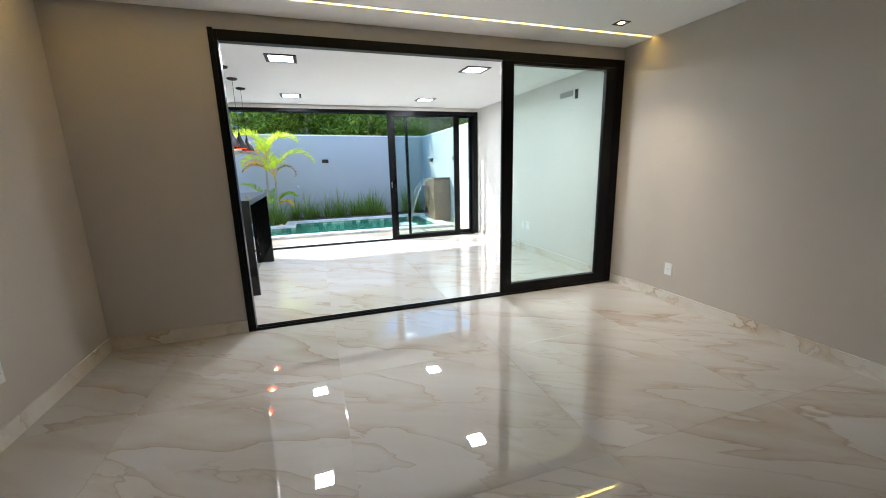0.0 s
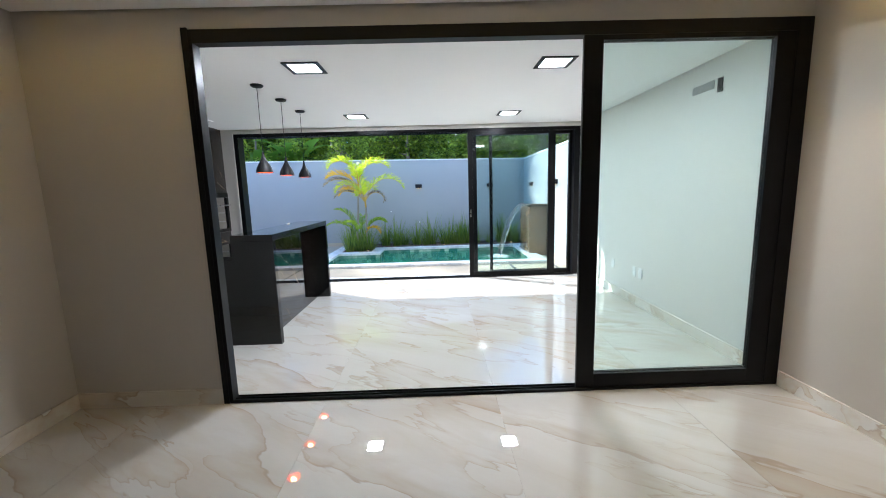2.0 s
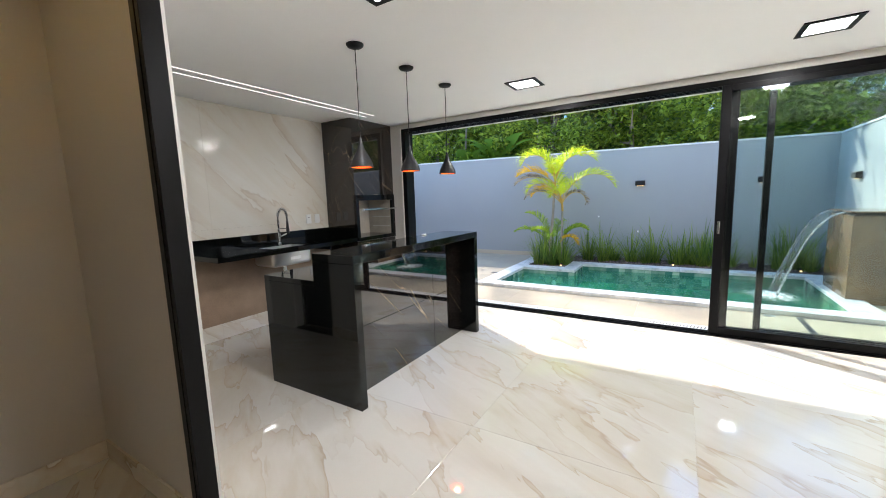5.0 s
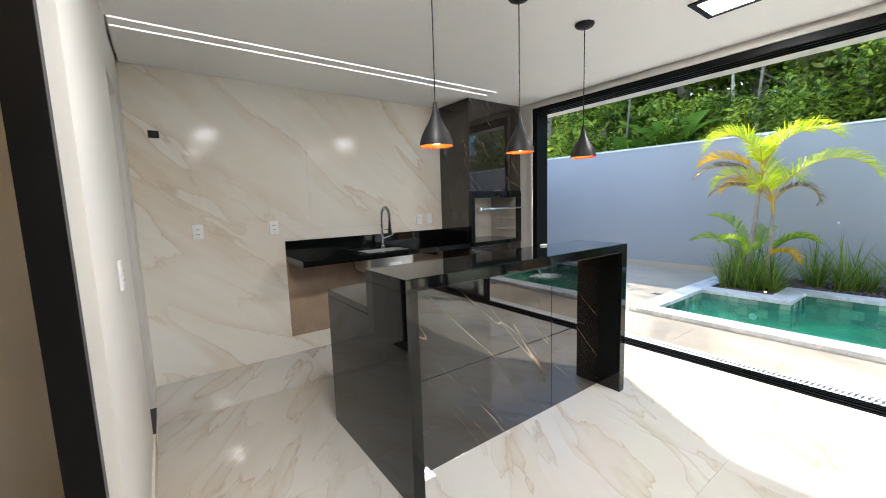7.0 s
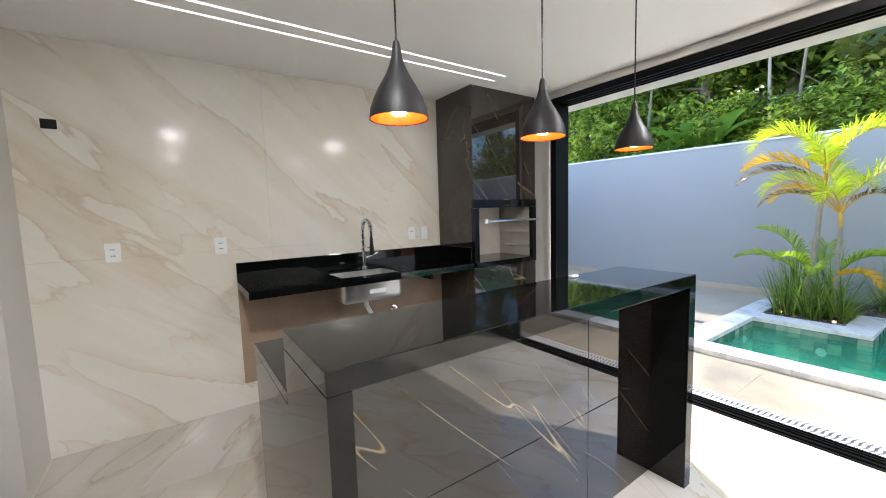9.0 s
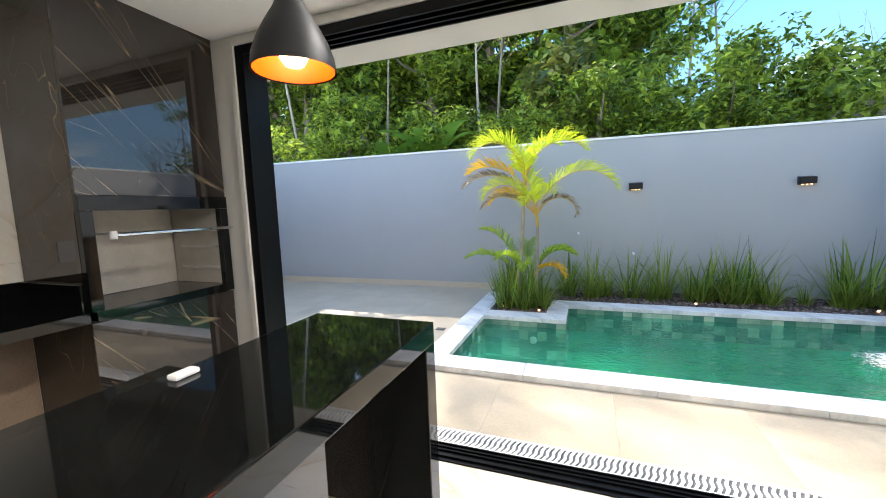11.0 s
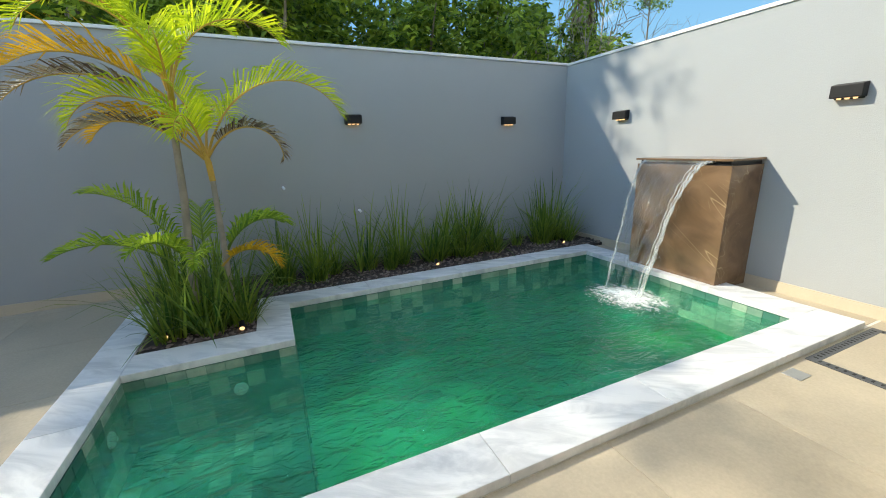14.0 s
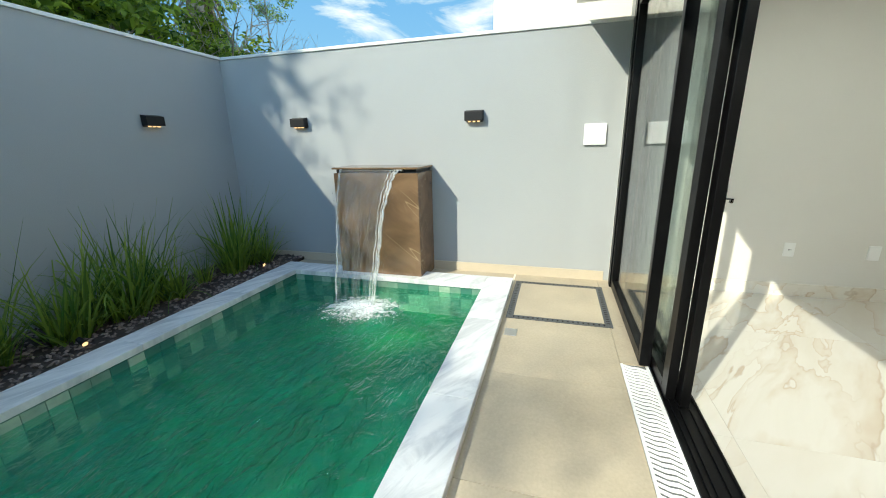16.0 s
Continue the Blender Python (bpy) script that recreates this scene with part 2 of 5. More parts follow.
FALL = liquid("falling_water", (0.97, 0.985, 0.985), (0.85, 0.87, 0.87), 0.05, lambda k: k.noise(k.pos((1, 3.5, 0.8)), 5.5, 4, 1.2), 1.0)
STRAND = liquid("white_water_strand", (0.95, 0.98, 0.98), (0.85, 0.87, 0.87), 0.28, lambda k: k.noise(k.pos((1, 4, 0.8)), 14, 4, 0.8), 1.0)
FOAMY = Nodes("foamy_water")
_c, _l = FOAMY.add("VectorMath", operation="DISTANCE"), FOAMY.add("VectorMath", operation="MULTIPLY")
_l.inputs[1].default_value, _c.inputs[1].default_value = (1.0, 0.72, 0.0), (2.58, 9.29 * 0.72, 0.0)
FOAMY.link(FOAMY.add("NewGeometry").outputs["Position"], _l.inputs[0]), FOAMY.link(_l.outputs[0], _c.inputs[0])
_f = FOAMY.math("ADD", FOAMY.ramp(_c.outputs["Value"], 0.0, 0.50, 0.36, -0.42), FOAMY.noise(FOAMY.pos(), 16, 6, 1.0, 0.65))
_t, _d, _m = FOAMY.add("BsdfTransparent"), FOAMY.add("BsdfDiffuse"), FOAMY.add("MixShader")
_d.inputs[0].default_value = (0.82, 0.86, 0.84, 1)
FOAMY.link(FOAMY.ramp(_f, 0.45, 0.8), _m.inputs[0]), FOAMY.link(_t.outputs[0], _m.inputs[1]), FOAMY.link(_d.outputs[0], _m.inputs[2])
FOAMY.link(_m.outputs[0], FOAMY.out.inputs[0])
FOAMY = FOAMY.m
FOAM = liquid("white_foam", (0.95, 0.98, 0.97), (0.80, 0.84, 0.82), 0.75, lambda k: k.noise(k.pos(), 30, 3), 0.5)


# ---- building blocks ----
def box(bm, x0, y0, z0, x1, y1, z1, bevel=0.0):
    m = Matrix.Translation(((x0 + x1) / 2, (y0 + y1) / 2, (z0 + z1) / 2)) @ Matrix.Diagonal((abs(x1 - x0), abs(y1 - y0), abs(z1 - z0), 1))
    vs = bmesh.ops.create_cube(bm, size=1, matrix=m)["verts"]
    if bevel:
        es = list({e for v in vs for e in v.link_edges})
        bmesh.ops.bevel(bm, geom=es, offset=bevel, segments=2, affect="EDGES", profile=0.6)
    return bm


def boxes(*args, bevel=0.0):
    bm = bmesh.new()
    for a in args:
        box(bm, *a, bevel=bevel)
    return bm


def lathe(bm, profile, center, segs=32):
    """Turn a profile of (radius, height) round an upright axis."""
    rings = []
    for r, z in profile:
        rings.append([bm.verts.new((center[0] + r * math.cos(2 * math.pi * i / segs), center[1] + r * math.sin(2 * math.pi * i / segs), center[2] + z)) for i in range(segs)])
    for a, b in zip(rings, rings[1:]):
        for i in range(segs):
            bm.faces.new((a[i], a[(i + 1) % segs], b[(i + 1) % segs], b[i]))
    for ring, flip in ((rings[0], True), (rings[-1], False)):
        if (ring[0].co - ring[segs // 2].co).length > 1e-4:
            bm.faces.new(ring[::-1] if flip else ring)
    return bm


def tube(bm, pts, radius, segs=8):
    """A round bar along points; radius may be a list."""
    pts = [Vector(p) for p in pts]
    rs = radius if isinstance(radius, (list, tuple)) else [radius] * len(pts)
    rings = []
    for i, p in enumerate(pts):
        d = (pts[min(i + 1, len(pts) - 1)] - pts[max(i - 1, 0)]).normalized()
        a = d.cross(Vector((0.31, 0.17, 0.93)) if abs(d.z) < 0.9 else Vector((1, 0.1, 0))).normalized()
        b = d.cross(a)
        rings.append([bm.verts.new(p + rs[i] * (a * math.cos(2 * math.pi * k / segs) + b * math.sin(2 * math.pi * k / segs))) for k in range(segs)])
    for a, b in zip(rings, rings[1:]):
        for k in range(segs):
            bm.faces.new((a[k], a[(k + 1) % segs], b[(k + 1) % segs], b[k]))
    bm.faces.new(rings[0][::-1])
    bm.faces.new(rings[-1])
    return bm


def mesh_of(name, bm, material, smooth=False):
    bmesh.ops.recalc_face_normals(bm, faces=bm.faces)
    me = bpy.data.meshes.new(name)
    bm.to_mesh(me)
    bm.free()
    me.materials.append(material)
    if smooth:
        me.polygons.foreach_set("use_smooth", [True] * len(me.polygons))
        me.set_sharp_from_angle(angle=radians(40))
    return me


def root_of(ob):
    while ob.parent:
        ob = ob.parent
    return ob


def part(name, bm, material, parent, label="", smooth=False):
    """One mesh under a thing or a part; the bmesh is in world metres."""
    me = mesh_of(name, bm, material, smooth)
    me.transform(Matrix.Translation(-root_of(parent).location))
    ob = new(name, me)
    ob.parent = parent
    return tagged(ob, label)


def thing(name, at, label, category, group=""):
    ob = new(name)
    ob.location = at
    ob.empty_display_size = 0.1
    return tagged(ob, label, category, group)


def single(name, bm, material, at, label, category, group="", smooth=False):
    me = mesh_of(name, bm, material, smooth)
    me.transform(Matrix.Translation(-Vector(at)))
    ob = new(name, me)
    ob.location = at
    return tagged(ob, label, category, group)


def structure(name, bm, material, label, category):
    return tagged(new(name, mesh_of(name, bm, material)), label, category, kind="structure")


# ---- large structure ----
LX0, LX1, LY0, WY0, WY1 = -1.40, 3.60, -3.2, 3.16, 3.26      # living room and the wall with its door
KX0, KX1, DY0, DY1 = -2.79, 3.60, 7.00, 7.16                 # garden kitchen
LCEIL, KCEIL = 2.60, 2.52
BY, RX, WALLTOP = 11.45, 3.64, 2.295                          # garden walls
structure("wall_living_west", boxes((LX0 - 0.15, LY0, -0.1, LX0, WY0, 2.9)), GREIGE, "warm grey painted plaster wall of the living room", "wall")
structure("wall_living_south", boxes((LX0 - 0.15, LY0 - 0.15, -0.1, LX1 + 0.2, LY0, 2.9)), GREIGE, "warm grey painted plaster wall of the living room", "wall")
structure("wall_living_east", boxes((LX1, LY0, -0.1, LX1 + 0.2, WY0, 2.9)), GREIGE, "warm grey painted plaster wall beside the sliding door", "wall")
structure("wall_divider", boxes((LX0 - 0.15, WY0, -0.1, -0.36, WY1 - 0.06, 2.9), (-0.36, WY0, 2.48, LX1 + 0.2, WY1 - 0.06, 2.9)), GREIGE, "warm grey plaster wall round the inner sliding door", "wall")
structure("wall_kitchen_south", boxes((-1.74, WY1 - 0.056, -0.1, -0.36, WY1, 2.9), (-0.36, WY1 - 0.056, 2.48, KX1, WY1, 2.9), (KX0, WY1 - 0.2, -0.1, -2.36, WY1, 2.9), (-2.36, WY1 - 0.2, 2.18, -1.74, WY1, 2.9), (-1.74, WY1 - 0.2, -0.1, -1.68, WY1 - 0.057, 2.9)), WHITE, "white painted plaster wall with a doorway", "wall")
structure("wall_kitchen_east", boxes((KX1, WY0 + 0.001, -0.1, KX1 + 0.2, DY1, 2.9)), WHITE, "white painted plaster wall of the garden kitchen", "wall")
wall_marble = structure("wall_kitchen_west", boxes((KX0 - 0.2, WY1 - 0.2, -0.1, KX0 - 0.012, DY1, 2.9)), GROUT, "wall clad in polished cream marble slabs", "wall")
structure("wall_kitchen_north", boxes((KX0, DY0, -0.1, -2.05, DY1, 2.9), (-2.05, DY0, 2.45, 3.55, DY1, 2.9), (3.55, DY0, -0.1, KX1, DY1, 2.9)), WHITE, "white painted plaster wall round the garden door", "wall")
structure("ceiling_living", boxes((LX0 + 0.015, LY0, LCEIL, LX1 - 0.02, 2.765, LCEIL + 0.05), (LX0 + 0.015, 2.79, LCEIL, LX1 - 0.02, WY0 - 0.015, LCEIL + 0.05), (LX0, LY0, LCEIL + 0.06, LX1, WY0, LCEIL + 0.1)), CEIL, "white plasterboard ceiling with a shadow gap", "ceiling")
structure("ceiling_kitchen", boxes((KX0, WY1 + 0.018, KCEIL, -2.095, DY0, KCEIL + 0.05), (-2.07, WY1 + 0.018, KCEIL, -1.965, DY0, KCEIL + 0.05), (-1.94, WY1 + 0.018, KCEIL, KX1, DY0, KCEIL + 0.05), (-2.095, 6.32, KCEIL, -2.07, DY0, KCEIL + 0.05), (-1.965, 6.32, KCEIL, -1.94, DY0, KCEIL + 0.05), (KX0, WY1, KCEIL + 0.06, KX1, DY0, KCEIL + 0.1)), CEIL, "white plasterboard ceiling of the garden kitchen", "ceiling")
structure("roof_slab", boxes((KX0 - 6.0, LY0 - 0.2, 2.9, KX1 + 0.2, DY1, 3.1), (KX0 - 6.0, DY1, 2.47, RX + 0.02, 7.62, 2.75)), WHITE, "white rendered roof slab with an eave over the door", "roof")
structure("wall_house_west", boxes((KX0 - 6.0, DY0, -0.1, KX0 - 0.2, DY1, 2.9)), CREAM, "pale rendered outer wall of the house", "wall")
def sloped(bm):
    """The garden wall rises gently towards the west."""
    for v in bm.verts:
        if v.co.z > 2.0:
            v.co.z += 0.125 * min(1.0, max(0.0, (RX - v.co.x) / 10.2))
    return bm


structure("wall_garden_north", sloped(boxes((-6.6, BY, -0.3, RX + 0.2, BY + 0.15, WALLTOP))), GREY, "grey rendered garden wall", "wall")
structure("wall_garden_east", boxes((RX, DY1, -0.3, RX + 0.2, BY, WALLTOP)), GREY, "grey rendered garden wall behind the fountain", "wall")
structure("wall_garden_west", sloped(boxes((-6.75, DY1, -0.3, -6.6, BY + 0.15, WALLTOP))), GREY, "grey rendered garden wall", "wall")
structure("wall_cap_west", sloped(boxes((-6.77, DY1, WALLTOP, -6.58, BY - 0.022, WALLTOP + 0.03), bevel=0.004)), CAPM, "pale stone cap along the garden wall", "wall cap")
structure("wall_cap_north", sloped(boxes((-6.77, BY - 0.02, WALLTOP, RX + 0.23, BY + 0.18, WALLTOP + 0.03), bevel=0.004)), CAPM, "pale stone cap along the garden wall", "wall cap")
structure("wall_cap_east", boxes((RX - 0.015, DY1, WALLTOP, RX + 0.23, BY - 0.022, WALLTOP + 0.03), bevel=0.004), CAPM, "pale stone cap along the garden wall", "wall cap")
structure("skirting_living", boxes((LX0, LY0, 0, LX0 + 0.012, WY0, 0.11), (LX1 - 0.012, LY0, 0, LX1, WY0 - 0.02, 0.11), (LX0 + 0.012, WY0 - 0.012, 0, -0.37, WY0, 0.11)), SKIRTM, "cream marble skirting of the living room", "skirting")
structure("skirting_kitchen", boxes((KX1 - 0.012, WY1, 0, KX1, DY0, 0.11), (-1.74, WY1, 0, -0.37, WY1 + 0.012, 0.11)), SKIRTM, "cream marble skirting of the garden kitchen", "skirting")
SKIRTB = plain("beige_skirting", (0.52, 0.44, 0.33), 0.55, var=0.08)
structure("skirting_garden", boxes((-6.6, BY - 0.012, 0, -1.47, BY, 0.095), (-6.6, DY1, 0, -6.588, BY - 0.012, 0.095), (RX - 0.012, DY1 + 0.05, 0, RX, 8.95, 0.095), (RX - 0.012, 9.86, 0, RX, BY, 0.095)), SKIRTB, "beige porcelain skirting along the garden wall", "skirting")
floor_in = structure("floor", boxes((LX0 - 0.15, LY0 - 0.15, -0.2, LX1, DY0 - 0.06, -0.003), (KX0, WY0, -0.2, LX0 - 0.15, DY0 - 0.06, -0.003)), GROUT, "polished cream marble floor with brown veins", "floor")
deck = structure("deck", boxes((-6.6, 7.11, -0.2, -1.40, BY, -0.003), (-1.40, 7.262, -0.2, RX, 8.10, -0.003), (3.34, 8.10, -0.2, RX, 10.63, -0.003), (-6.6, DY0 - 0.06, -0.2, RX, 7.262, -0.012)), plain("pale_grout", (0.72, 0.67, 0.58), 0.8), "beige porcelain terrace beside the pool", "terrace")
structure("ground", boxes((-400, BY + 0.3, -0.4, 400, 600, -0.3), (-400, -400, -0.4, 400, LY0 - 1, -0.3), (-400, LY0 - 1, -0.4, -9.3, BY + 0.3, -0.3), (RX + 0.3, LY0 - 1, -0.4, 400, BY + 0.3, -0.3)), plain("forest_soil", (0.07, 0.06, 0.035), 0.9, var=0.4, scale=0.5), "leaf-covered forest soil behind the garden wall", "ground")

# inner sliding door
def leaf(bm, x0, x1, y0, y1, z0, z1, stile, rail_b, rail_t):
    box(bm, x0, y0, z0, x0 + stile, y1, z1, 0.003)
    box(bm, x1 - stile, y0, z0, x1, y1, z1, 0.003)
    box(bm, x0 + stile, y0, z0, x1 - stile, y1, z0 + rail_b, 0.003)
    box(bm, x0 + stile, y0, z1 - rail_t, x1 - stile, y1, z1, 0.003)
    return bm


def sliding_leaf(name, x0, x1, y0, y1, z0, z1, stile, rail_b, rail_t, pane, parent):
    f = part(name, leaf(bmesh.new(), x0, x1, y0, y1, z0, z1, stile, rail_b, rail_t), BLACKM, parent)
    ym = (y0 + y1) / 2
    p = part("pane", boxes((x0 + stile - 0.005, ym - 0.003, z0 + rail_b - 0.005, x1 - stile + 0.005, ym + 0.003, z1 - rail_t + 0.005)), pane, f, "greenish tinted glass pane")
    p.visible_shadow = False
    return f


D1Y = WY0 - 0.012
door_1 = tagged(thing("door_1", (1.6, D1Y, 0), "half-open black aluminium sliding door with greenish glass", "sliding door"), kind="structure")
FY = 3.226
part("door_frame", boxes((-0.36, D1Y, 0, -0.315, FY, 2.48), (-0.378, D1Y - 0.004, 0, -0.34, D1Y + 0.011, 2.49), (3.50, D1Y, 0, 3.597, FY, 2.48), (-0.315, D1Y, 2.40, 3.50, FY, 2.48), bevel=0.002), BLACKM, door_1)
part("door_track", boxes((-0.315, D1Y, 0.0, 3.50, FY, 0.012), (-0.315, D1Y, 0.012, 3.50, D1Y + 0.006, 0.022), (-0.315, 3.186, 0.012, 3.50, 3.19, 0.022), (-0.315, FY - 0.005, 0.012, 3.50, FY, 0.022)), BLACKM, door_1)
sliding_leaf("sliding_panel", 2.135, 3.50, 3.155, 3.184, 0.022, 2.40, 0.125, 0.10, 0.03, GLASS1, door_1)
sliding_leaf("sliding_panel", 2.15, 3.50, 3.191, 3.22, 0.022, 2.40, 0.11, 0.10, 0.03, GLASS1, door_1)

# garden sliding door
door_2 = tagged(thing("door_2", (0.75, DY0, 0), "wide open black aluminium sliding door to the pool", "sliding door"), kind="structure")
part("door_frame", boxes((-2.05, 6.985, 0, -1.985, DY1 + 0.01, 2.45), (3.46, 6.985, 0, 3.55, DY1 + 0.01, 2.45), (-1.985, 6.985, 2.395, 3.46, 7.00, 2.45), (-1.985, 7.045, 2.395, 3.46, 7.06, 2.45), (-1.985, 7.105, 2.395, 3.46, 7.12, 2.45), (-1.985, 7.155, 2.395, 3.46, DY1 + 0.01, 2.45), (-1.985, 7.0, 2.435, 3.46, 7.155, 2.45), bevel=0.002), BLACKM, door_2)
part("door_track", boxes((-1.985, 6.94, -0.012, 3.46, 7.10, -0.004), *[(-1.985, y, -0.004, 3.46, y + 0.008, 0.008) for y in (6.94, 6.98, 7.03, 7.06, 7.092)]), BLACKM, door_2)
lf = sliding_leaf("sliding_panel", 1.71, 3.11, 6.99, 7.034, 0.01, 2.40, 0.075, 0.07, 0.055, GLASS2, door_2)
part("door_pull", boxes((1.73, 6.98, 1.02, 1.752, 6.989, 1.14), bevel=0.004), CHROME, lf, "small chrome pull")
part("key", boxes((1.738, 6.962, 1.075, 1.744, 6.979, 1.083), (1.734, 6.95, 1.06, 1.748, 6.964, 1.083), bevel=0.001), CHROME, lf, "small key in the lock")
sliding_leaf("sliding_panel", 1.765, 3.165, 7.042, 7.088, 0.01, 2.40, 0.09, 0.07, 0.055, GLASS2, door_2)
sliding_leaf("sliding_panel", 2.075, 3.46, 7.096, 7.158, 0.01, 2.40, 0.05, 0.07, 0.055, GLASS2, door_2)
structure("trim", boxes((-2.085, 6.972, 0.0, -2.051, 6.999, 2.485), (-2.051, 6.972, 2.451, 3.549, 6.999, 2.485), bevel=0.002), WHITE, "white trim round the garden door", "door trim")

# doorway to the side room
door_3 = tagged(thing("door_3", (-1.93, 3.10, 0), "closed black aluminium door in a plastered doorway", "door"), kind="structure")
part("door_leaf", boxes((-2.32, 3.105, 0.015, -1.78, 3.135, 2.14), bevel=0.003), BLACKM, door_3)
part("door_frame", boxes((-2.36, 3.10, 0.0, -2.321, 3.15, 2.18), (-1.779, 3.10, 0.0, -1.74, 3.15, 2.18), (-2.321, 3.10, 2.141, -1.779, 3.15, 2.18), bevel=0.002), BLACKM, door_3)
part("door_sill", boxes((-2.36, 3.15, -0.002, -1.74, WY1 + 0.004, 0.008)), GRANITE, door_3, "black granite threshold")


# ---- garden kitchen ----
# bar counter with two levels
bar = thing("bar_counter", (-0.88, 5.15, 0), "black granite bar counter with raised top and dark marble front", "bar counter")
BX0, BX1, BXM, BY0, BY1 = -1.385, -0.40, -0.80, 4.235, 6.055
part("raised_top", boxes((BXM, BY0, 1.03, BX1, BY1, 1.09), bevel=0.003), GRANITE, bar)
bm = bmesh.new()
top = bm.faces.new([bm.verts.new((x, BY0, z)) for x, z in ((BX0, 0), (BX1, 0), (BX1, 1.029), (BXM, 1.029), (BXM, 0.85), (BX0, 0.85))])
ext = bmesh.ops.extrude_face_region(bm, geom=[top])
bmesh.ops.translate(bm, verts=[v for v in ext["geom"] if isinstance(v, bmesh.types.BMVert)], vec=(0, 0.06, 0))
part("end_panel", bm, GRANITE, bar)
part("leg_panel", boxes((BXM, BY1 - 0.06, 0, BX1, BY1, 1.029), bevel=0.002), GRANITE, bar)
part("work_top", boxes((BX0, BY0, 0.851, BXM - 0.001, BY1 - 0.1, 0.89), bevel=0.003), GRANITE, bar)
part("back_panel", boxes((BXM + 0.01, BY0 + 0.061, 0.89, BXM + 0.05, BY1 - 0.061, 1.029)), GRANITE, bar)
for a, b in ((BY0 + 0.061, 5.45), (5.453, BY1 - 0.061)):
    for c, d in ((0.0, 0.51), (0.513, 1.029)):
        part("front_slab", boxes((BXM + 0.06, a, c, BX1 - 0.18, b, d), bevel=0.0015), FRONTM, bar, "dark brown marble slab with gold veins")
part("cabinet_side", boxes((BX0 + 0.02, BY1 - 0.2, 0, BXM, BY1 - 0.15, 0.85)), DARKM, bar)

# counter with sink along the marble wall
CY0, CY1, CXF, CZ = 4.34, 6.18, -2.245, 0.96
counter = thing("worktop", (-2.5, 5.2, CZ), "long black granite worktop fixed to the marble wall", "worktop")
part("slab", boxes((KX0 + 0.002, CY0, CZ - 0.05, CXF, 4.98, CZ), (KX0 + 0.002, 5.50, CZ - 0.05, CXF, CY1, CZ), (KX0 + 0.002, 4.98, CZ - 0.05, -2.72, 5.50, CZ), (-2.34, 4.98, CZ - 0.05, CXF, 5.50, CZ)), GRANITE, counter)
part("upstand", boxes((KX0 + 0.002, CY0, CZ, KX0 + 0.022, CY1, 1.10), (KX0 + 0.022, CY1 - 0.02, CZ, CXF - 0.02, CY1, 1.10), bevel=0.002), GRANITE, counter)
part("bracket", boxes((KX0 + 0.01, 5.75, 0.86, -2.30, 5.77, CZ - 0.05)), GRANITE, counter)
under = structure("wall_lining", boxes((KX0 - 0.004, CY0, 0.17, KX0 + 0.004, CY1, 0.91)), plain("raw_brown_stone", (0.34, 0.24, 0.165), 0.5, var=0.25, scale=4, bump=0.2), "unfinished brown stone lining below the worktop", "wall lining")

sink = thing("sink", (-2.53, 5.24, 0.76), "undermounted brushed steel sink bowl below the worktop", "sink")
bm = bmesh.new()
box(bm, -2.718, 4.982, 0.745, -2.342, 5.498, 0.945)
bmesh.ops.delete(bm, geom=[f for f in bm.faces if f.calc_center_median().z > 0.94], context="FACES_ONLY")
bmesh.ops.bevel(bm, geom=[e for e in bm.edges if len(e.link_faces) == 2], offset=0.045, segments=4, affect="EDGES", profile=0.5)
bmesh.ops.recalc_face_normals(bm, faces=bm.faces)
bmesh.ops.solidify(bm, geom=bm.faces[:], thickness=0.004)
bowl = part("bowl", bm, STEEL, sink, "", True)
part("sticker", boxes((-2.3412, 5.20, 0.81, -2.3404, 5.34, 0.845)), PLASTIC, sink, "white paper sticker on the bowl")
part("drain", lathe(bmesh.new(), [(0.0, -0.03), (0.045, -0.03), (0.05, 0.0), (0.052, 0.006), (0, 0.006)], (-2.53, 5.24, 0.75), 20), CHROME, sink, "", True)
part("siphon", tube(bmesh.new(), [(-2.53, 5.24, 0.73), (-2.53, 5.25, 0.67), (-2.56, 5.32, 0.55), (-2.61, 5.42, 0.44), (-2.66, 5.47, 0.40), (-2.71, 5.52, 0.44), (-2.787, 5.555, 0.513)], 0.020, 10), PLASTIC, sink, "white corrugated waste pipe", True)
valve = thing("angle_valve", (-2.77, 5.626, 0.545), "small chrome wall valve under the sink", "valve")
part("body", tube(bmesh.new(), [(-2.787, 5.626, 0.545), (-2.73, 5.626, 0.545)], 0.012, 10), CHROME, valve, "", True)
part("flange", tube(bmesh.new(), [(-2.787, 5.626, 0.545), (-2.779, 5.626, 0.545)], 0.03, 16), CHROME, valve, "", True)

tap = thing("kitchen_tap", (-2.66, 5.30, CZ), "chrome spring-neck kitchen tap beside the sink", "tap")
part("base", lathe(bmesh.new(), [(0.0, 0), (0.028, 0), (0.028, 0.02), (0.018, 0.03), (0.017, 0.16), (0, 0.16)], (-2.66, 5.30, CZ), 20), CHROME, tap, "", True)
pts, bm = [], bmesh.new()
for i in range(25):
    a = math.pi * i / 24
    pts.append((-2.66 + 0.085 - 0.085 * math.cos(a), 5.30, CZ + 0.34 + 0.085 * math.sin(a)))
path = [(-2.66, 5.30, CZ + 0.15), (-2.66, 5.30, CZ + 0.25)] + pts + [(-2.49, 5.30, CZ + 0.27)]
part("hose", tube(bm, path, 0.008, 8), LAMPBLACK, tap, "", True)
bm, coil = bmesh.new(), []
P = [Vector(p) for p in path]
